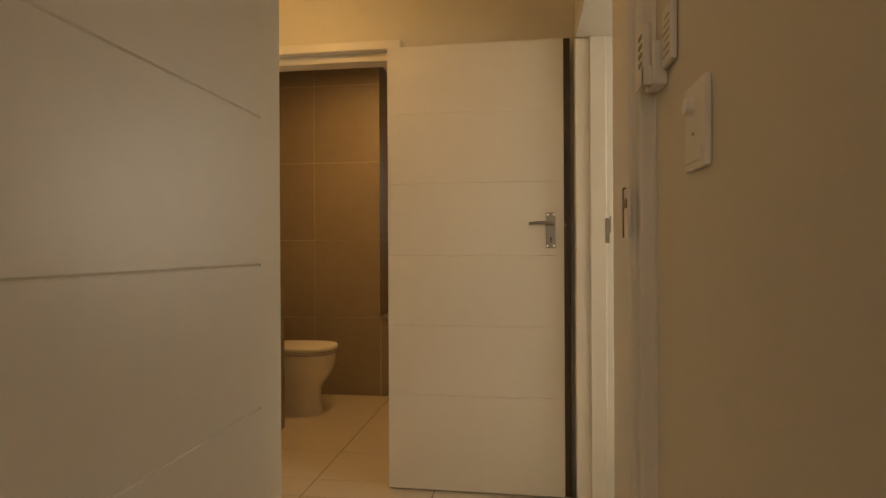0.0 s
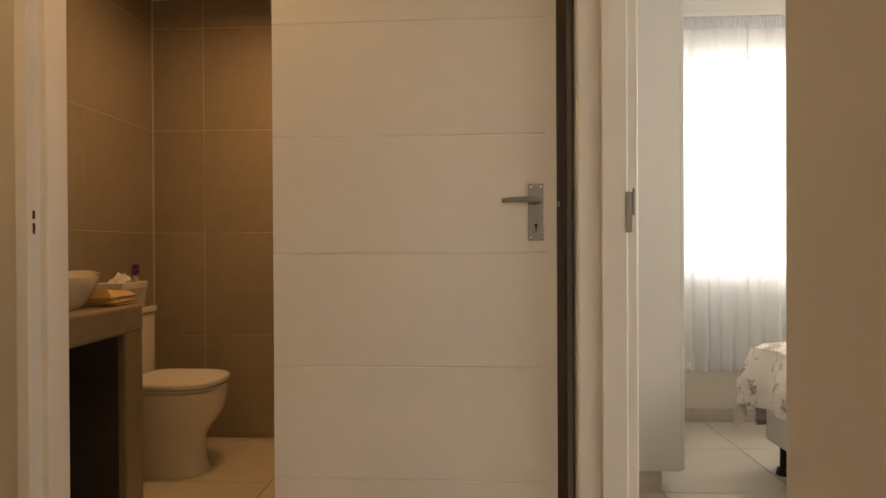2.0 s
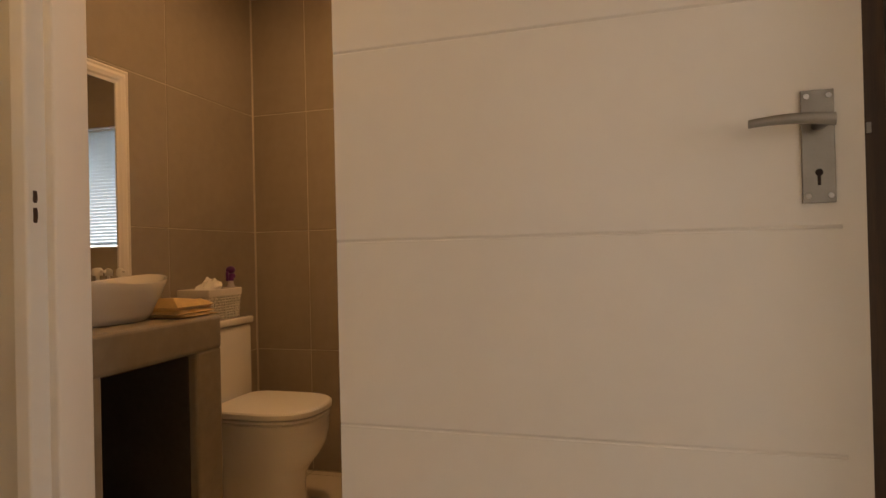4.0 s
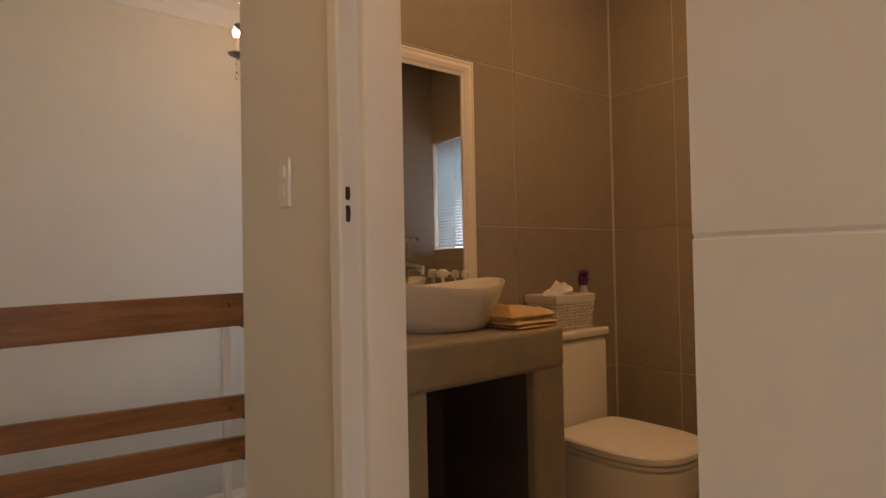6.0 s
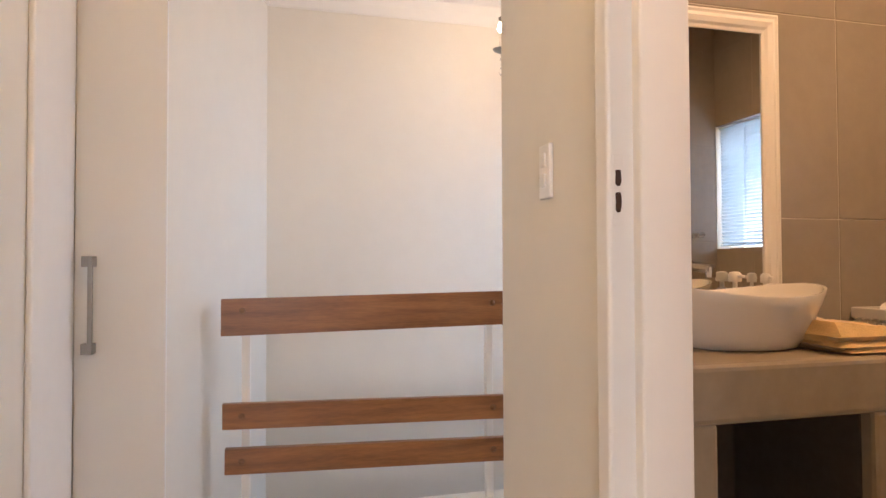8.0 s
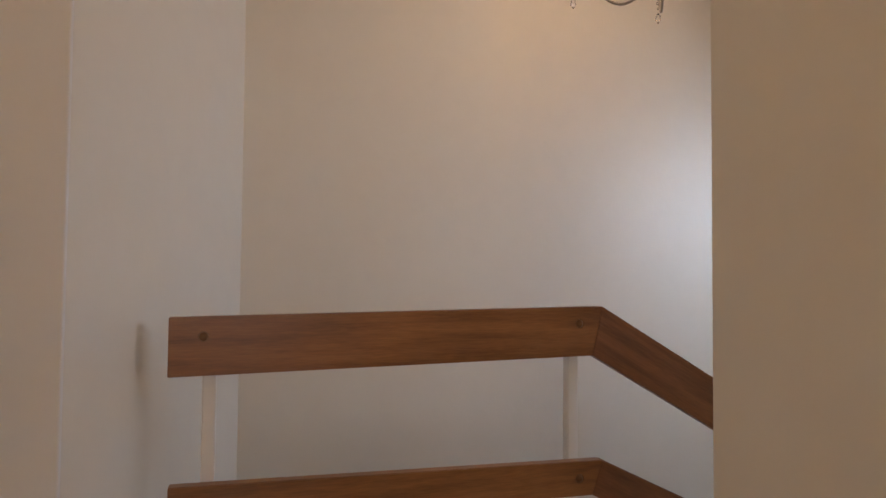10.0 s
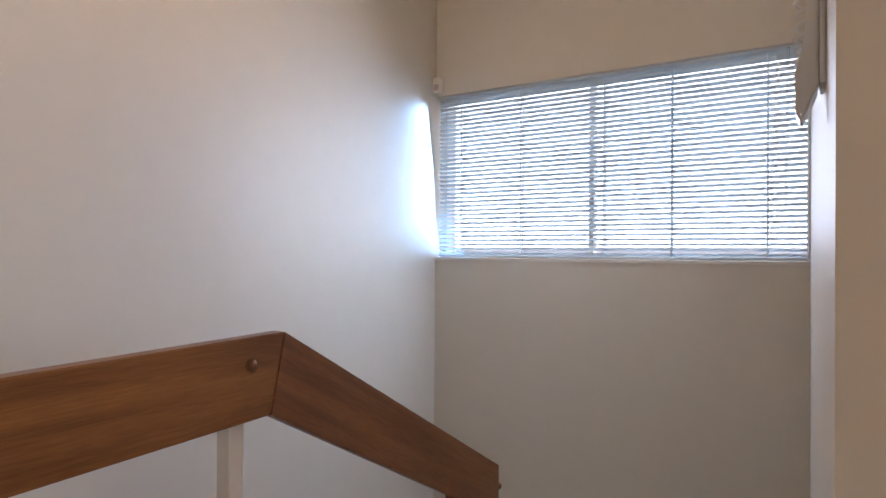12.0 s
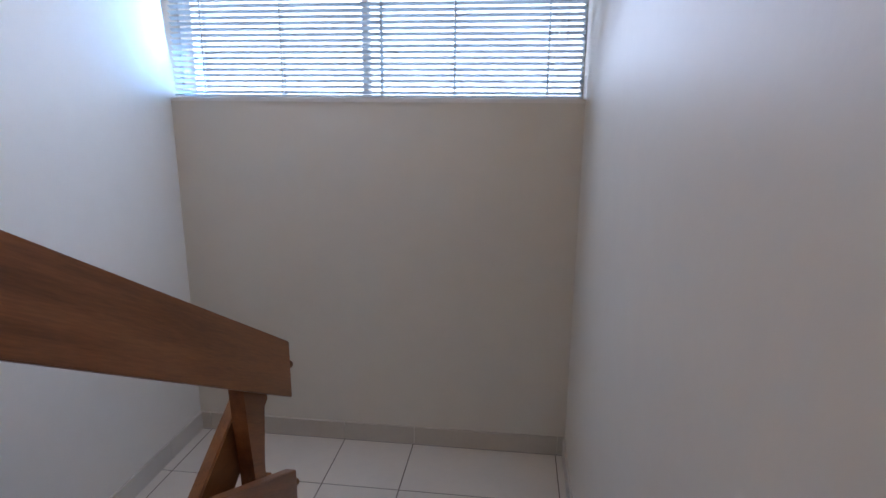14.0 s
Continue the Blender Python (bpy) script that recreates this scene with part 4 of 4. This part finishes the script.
box(bm, 0.8600, 0.8618, -1.466, -1.424, 1.218, 1.238, 0.0005)
part("tongue", bm, BRONZE, lk, "dull brass tongue")

# ---- corridor cupboard ----
bm = bmesh.new()
box(bm, -1.602, -1.532, CY1, CY1 + 0.016, 0, 2.10, 0.006, 3)
box(bm, -1.842, -1.602, CY1, CY1 + 0.007, 0, 2.05, 0.002)
structure(part("door_frame_corridor", bm, ENAMEL, label="white painted door frame beside the corridor cupboard"))
cb = thing("corridor_cupboard", -1.86, -1.06, 0, "tall white cupboard with a satin bar handle in the corridor", "cupboard")
bm = bmesh.new()
box(bm, -1.875, -1.860, -1.188, -0.932, 0.06, 2.35, 0.002)
d = part("door", bm, BOARD, cb)
bm = bmesh.new()
for z in (0.822, 1.082):
    box(bm, -1.86, -1.828, -1.160, -1.127, z - 0.016, z + 0.016, 0.001)
box(bm, -1.828, -1.818, -1.140, -1.127, 0.806, 1.098, 0.001)
part("handle", bm, SATIN, d, "satin nickel bar handle")
bm = bmesh.new()
box(bm, -1.99, -1.877, -1.188, -0.94, 0.0, 2.42, 0.002)
part("carcass", bm, BOARD, cb)

# ---- chandelier over the stair ----
CHX, CHY, CHZ = -2.25, 0.58, 1.975
ch = thing("chandelier", CHX, CHY, CHZ, "white candle chandelier with clear crystal drops hanging over the stair", "chandelier")
bm = bmesh.new()
cyl(bm, (CHX, CHY, CHZ), (CHX, CHY, H - 0.001), 0.005, n=8)
cyl(bm, (CHX, CHY, H - 0.03), (CHX, CHY, H - 0.001), 0.02, 0.05, n=20)
rings(bm, [oval(CHX, CHY, r, r, CHZ + z, n=16) for r, z in ((0.008, -0.05), (0.022, -0.03), (0.012, 0.0), (0.030, 0.04), (0.014, 0.08), (0.010, 0.14))])
part("stem", bm, SATIN, ch, "silver stem and ceiling rose", smooth=True)
R = 0.30
for k in range(5):
    a = radians(-69 + 72 * k)
    ux, uy = math.cos(a), math.sin(a)
    bm = bmesh.new()
    loops = []
    pts = []
    for j in range(17):
        u = j / 16
        r = 0.015 + (R - 0.015) * u
        z = CHZ + 0.02 - 0.075 * math.sin(math.pi * min(1, u * 1.25)) + 0.06 * u ** 3
        pts.append(Vector((CHX + ux * r, CHY + uy * r, z)))
    for j, c in enumerate(pts):
        t = (pts[min(16, j + 1)] - pts[max(0, j - 1)]).normalized()
        n1 = t.cross(Vector((0, 0, 1))).normalized()
        n2 = n1.cross(t)
        loops.append([tuple(c + n1 * 0.0045 * math.cos(q) + n2 * 0.0045 * math.sin(q)) for q in [m * math.pi / 3 for m in range(6)]])
    rings(bm, loops)
    arm = part("arm", bm, SATIN, ch, "curved silver arm", smooth=True)
    ex, ey, ez = pts[-1]
    bm = bmesh.new()
    rings(bm, [oval(ex, ey, r, r, ez + z, n=18) for r, z in ((0.010, 0.0), (0.034, 0.012), (0.040, 0.020), (0.036, 0.020), (0.012, 0.010))])
    part("drip_cup", bm, SATIN, ch, "silver drip cup", smooth=True)
    bm = bmesh.new()
    cyl(bm, (ex, ey, ez + 0.01), (ex, ey, ez + 0.095), 0.012, n=14)
    part("candle", bm, ENAMEL, ch, "white candle sleeve", smooth=True)
    bm = bmesh.new()
    rings(bm, [oval(ex, ey, r, r, ez + 0.095 + z, n=14) for r, z in ((0.008, 0.0), (0.017, 0.02), (0.016, 0.032), (0.007, 0.055), (0.001, 0.07))])
    bulb = part("bulb", bm, BULB, ch, "lit candle bulb", smooth=True)
    bulb.visible_shadow = False
    bm = bmesh.new()
    for q, (dz, r) in enumerate(((-0.014, 0.005), (-0.030, 0.007), (-0.050, 0.005), (-0.085, 0.011))):
        bmesh.ops.create_icosphere(bm, subdivisions=1, radius=r, matrix=Matrix.Translation((ex, ey, ez + dz)) @ Matrix.Diagonal((1, 1, 1.9 if q == 3 else 1, 1)))
    part("crystal_drop", bm, CRYSTAL, ch, "clear faceted crystal drop")

# ---- bedroom ----
wd = thing("wardrobe", 1.30, 1.3, 0, "tall white melamine wardrobe on a tiled plinth in the bedroom", "wardrobe")
bm = bmesh.new()
box(bm, 1.024, 1.502, 0.92, 1.95, 0.105, 2.63, 0.002)
part("carcass", bm, BOARD, wd)
bm = bmesh.new()
box(bm, 1.024, 1.425, 0.945, 1.95, 0.0, 0.103)
part("plinth", bm, STILE, wd, "cream tiled plinth")
bm = bmesh.new()
box(bm, 1.504, 1.520, 0.924, 1.43, 0.11, 2.60, 0.002)
part("door", bm, BOARD, wd)
bm = bmesh.new()
box(bm, 1.504, 1.520, 1.434, 1.945, 0.11, 2.60, 0.002)
part("door", bm, BOARD, wd)

bed = thing("bed", 2.8, 0.3, 0, "made bed with grey floral bedspread over a white base", "bed")
X0, X1, YA, YB = 2.02, 3.45, -0.85, 1.24
bm = bmesh.new()
box(bm, X0, X1, YA, YB, 0.15, 0.40, 0.02, 2)
part("base", bm, CLOTH, bed, "white fabric bed base")
bm = bmesh.new()
box(bm, X0, X1, YA, YB, 0.40, 0.60, 0.05, 4)
part("mattress", bm, CLOTH, bed, smooth=True)
for x, y in ((X0 + .06, YB - .06), (X1 - .06, YB - .06), (X0 + .06, YA + .06), (X1 - .06, YA + .06)):
    bm = bmesh.new()
    cyl(bm, (x, y, 0.025), (x, y, 0.15), 0.016, n=12)
    cyl(bm, (x, y, 0.0), (x, y, 0.03), 0.035, 0.028, n=16)
    part("foot", bm, BLACK, bed, "black plastic foot", smooth=True)


def spread():
    """A padded bedspread that hangs over the foot end and the sides."""
    bm = bmesh.new()
    nx, ny = 70, 90
    rows = []
    for i in range(nx + 1):
        row = []
        for j in range(ny + 1):
            s = -0.42 + (X1 - X0 + 0.84) * i / nx
            t = -0.02 + (YB - YA + 0.44) * j / ny
            w = noise.noise(Vector((s * 5, t * 5, 2))) * 0.012 + noise.noise(Vector((s * 14, t * 14, 7))) * 0.005
            x, y, z = X0 + s, YA + t, 0.625
            L = X1 - X0
            over = max(0, -s, s - L)
            side = -1 if s < 0 else 1
            if over > 0:
                x = (X0 if side < 0 else X1) + side * (0.028 + 0.05 * min(1, over * 4) + 0.028 * math.sin(t * 16 + side) * min(1, over * 4))
                z = 0.625 - over * (0.62 + 0.10 * max(0, (t - 1.7) / 0.4))
            ov2 = max(0, t - (YB - YA))
            if ov2 > 0:
                y = YB + 0.028 + 0.05 * min(1, ov2 * 4) + 0.02 * math.sin(s * 15) * min(1, ov2 * 4)
                z = min(z, 0.625 - ov2 * 1.0) if over == 0 else z - ov2 * 0.25
            row.append(bm.verts.new((x + w * 0.6, y + w * 0.6, z + w)))
        rows.append(row)
    for i in range(nx):
        for j in range(ny):
            bm.faces.new((rows[i][j], rows[i + 1][j], rows[i + 1][j + 1], rows[i][j + 1]))
    bmesh.ops.recalc_face_normals(bm, faces=bm.faces)
    bmesh.ops.solidify(bm, geom=bm.faces[:], thickness=0.012)
    return bm


qs = thing("bedspread", 2.8, 0.3, 0.6, "quilted bedspread with a grey leaf print draped over the bed", "bedspread")
part("cover", spread(), PRINT, qs, smooth=True)


def curtain(name, x0, x1, z0, z1, y, label, folds):
    root = thing(name, (x0 + x1) / 2, y, z1, label, "curtain", "bedroom curtains")
    bm = bmesh.new()
    n, m = int(folds * 14), 14
    rows = []
    for j in range(m + 1):
        v = j / m
        row = []
        for i in range(n + 1):
            u = i / n
            amp = 0.010 + 0.022 * v
            ph = u * folds * 2 * math.pi
            yy = y - 0.012 + amp * math.sin(ph + 0.7 * math.sin(ph * 0.37)) + 0.006 * noise.noise(Vector((u * 9, v * 3, x0)))
            row.append(bm.verts.new((x0 + (x1 - x0) * u, yy, z1 + (z0 - z1) * v)))
        rows.append(row)
    for j in range(m):
        for i in range(n):
            bm.faces.new((rows[j][i], rows[j][i + 1], rows[j + 1][i + 1], rows[j + 1][i]))
    part("cloth", bm, HANGING, root, smooth=True)
    bm = bmesh.new()
    for i in range(int(folds * 5)):
        x = x0 + (x1 - x0) * (i + 0.5) / (folds * 5)
        box(bm, x - 0.004, x + 0.004, y - 0.034, y - 0.020, z1 - 0.075, z1 + 0.012, 0.002)
    part("pleat_heading", bm, HANGING, root, "gathered heading tape")
    return root


curtain("curtain", 1.86, 2.255, 0.34, 2.505, YW - 0.09, "white sheer curtain hanging nearly to the floor", 5)
curtain("curtain", 2.265, 3.0, 0.33, 2.50, YW - 0.09, "white sheer curtain hanging nearly to the floor", 8)
curtain("curtain", 3.01, 3.7, 0.34, 2.50, YW - 0.09, "white sheer curtain hanging nearly to the floor", 7)
bm = bmesh.new()
box(bm, 1.80, 3.8, YW - 0.126, YW - 0.098, 2.503, 2.525, 0.003)
for x in (1.9, 2.6, 3.3, 3.75):
    box(bm, x - 0.012, x + 0.012, YW - 0.10, YW, 2.508, 2.520, 0.001)
part("rail", bm, ENAMEL, thing("curtain_rail", 2.8, YW - 0.08, 2.51, "white curtain rail under the cornice", "curtain rail"))

# ---- outside ----
bm = bmesh.new()
box(bm, -90, 90, 60, 60.5, -3, 70)
structure(part("backdrop", bm, SCENERY, label="bright hazy sky beyond the windows"))
bm = bmesh.new()
box(bm, -14, 16, 14, 14.2, -3, 1.25)
structure(part("backdrop_wall", bm, OUTWALL, label="pale neighbouring wall beyond the windows"))
bm = bmesh.new()
box(bm, -60, 60, YW + 0.21, 80, -3.1, -3.0)
structure(part("ground", bm, PAVE, label="paved ground outside"))

# ---- tiles, the many small pieces last ----
def wall_tiles(holder, axis, c, a0, a1, cuts, z0, z1, zs, out):
    """Wall tiles on the plane axis = c; out: +1 or -1, the side that shows."""
    cache = {}
    xs = [a0] + [q for q in cuts if a0 < q < a1] + [a1]
    hs = [z0] + [q for q in zs if z0 < q < z1] + [z1]
    inv = holder.matrix_basis.inverted()
    for p, q in zip(xs, xs[1:]):
        for r, s in zip(hs, hs[1:]):
            w, h = q - p - 0.003, s - r - 0.003
            if w < 0.01 or h < 0.01:
                continue
            key = (round(w, 3), round(h, 3))
            if key not in cache:
                bm = bmesh.new()
                if axis == "x":
                    box(bm, 0, 0.002, 0, w, 0, h, 0.0008, 1)
                else:
                    box(bm, 0, w, 0, 0.002, 0, h, 0.0008, 1)
                me = bpy.data.meshes.new("wall_tile")
                bm.to_mesh(me)
                bm.free()
                me.materials.append(TILE)
                cache[key] = me
            ob = new("wall_tile", cache[key])
            lo = c if out > 0 else c - 0.002
            ob.parent = holder
            ob.matrix_parent_inverse = inv
            ob.matrix_basis = pose(lo, p + 0.0015, r + 0.0015) if axis == "x" else pose(p + 0.0015, lo, r + 0.0015)


ZT = [0.6, 1.2, 1.8, 2.4]
O = bpy.data.objects
slab("wall_bath_bed", -1.304, -1.298, 0.11, YT + .004, -0.1, 2.6, GROUT, "grouted tile bed of the mirror wall")
wall_tiles(O["wall_bath_bed"], "x", -1.298, 0.115, YT - 0.004, [0.43, 1.03], 0.0, 2.568, ZT, 1)
wall_tiles(O["wall_toilet"], "y", YT + 0.004, -1.292, -0.466, [-0.99, -0.39], 0.0, 2.568, ZT, -1)
wall_tiles(O["wall_recess_low"], "y", YT + 0.004, -0.464, 0.524, [-0.39, 0.21], 0.0, 0.596, ZT, -1)
wall_tiles(O["wall_bath_right"], "x", 0.53, 0.115, YW - 0.002, [0.45, 1.05, 1.65], 0.0, 2.568, ZT, -1)
wall_tiles(O["wall_outer_bath"], "y", YW, -0.462, 0.522, [-0.39, 0.21], 0.6, BZ0, ZT, -1)
wall_tiles(O["wall_outer_bath_upper"], "y", YW, -0.462, 0.522, [-0.39, 0.21], BZ1, 2.568, ZT, -1)
wall_tiles(O["wall_outer_bath_side"], "y", YW, -0.462, -0.267, [-0.39], BZ0, BZ1, ZT, -1)
wall_tiles(O["wall_toilet"], "x", -0.469, YT + 0.004, YW - .008, [], 0.6, 2.568, ZT, 1)
slab("recess_sill", -0.478, 0.522, YT - 0.012, YW - 0.008, 0.597, 0.612, TILE, "tiled sill of the window recess", 0.002)

S, OX, OY = 0.6, -0.385, 0.397
grid_tiles("floor", XR, 1.02, CY1, 0.0, 0, OX, OY, S, "", "")
grid_tiles("floor_bath", -1.29, 0.524, 0.0, YT - 0.004, 0, OX, OY, S, "", "")
grid_tiles("floor_corridor", RX + 0.02, XR, CY1, 0.30, 0, OX, OY, S, "", "")
grid_tiles("floor_bedroom", 1.024, 4.4, -1.5, YW - 0.009, 0, OX + 0.015, OY - 0.05, S, "", "")
grid_tiles("floor_hall", -1.5, 0.915, -4.0, CY1, 0, OX, OY, S, "", "")
holder = O["floor_half_landing"]
xs = [XL, -2.90, -2.30, -2.005, -1.415, XR]
ys = [1.02, 1.13, 1.73, YW - 0.009]
for a, b in zip(xs, xs[1:]):
    for c, d in zip(ys, ys[1:]):
        bm = bmesh.new()
        box(bm, a + 0.002, b - 0.002, c + 0.002, d - 0.002, LOW - 0.002, LOW, 0.0008, 1)
        part("floor_tile", bm, FTILE, holder)
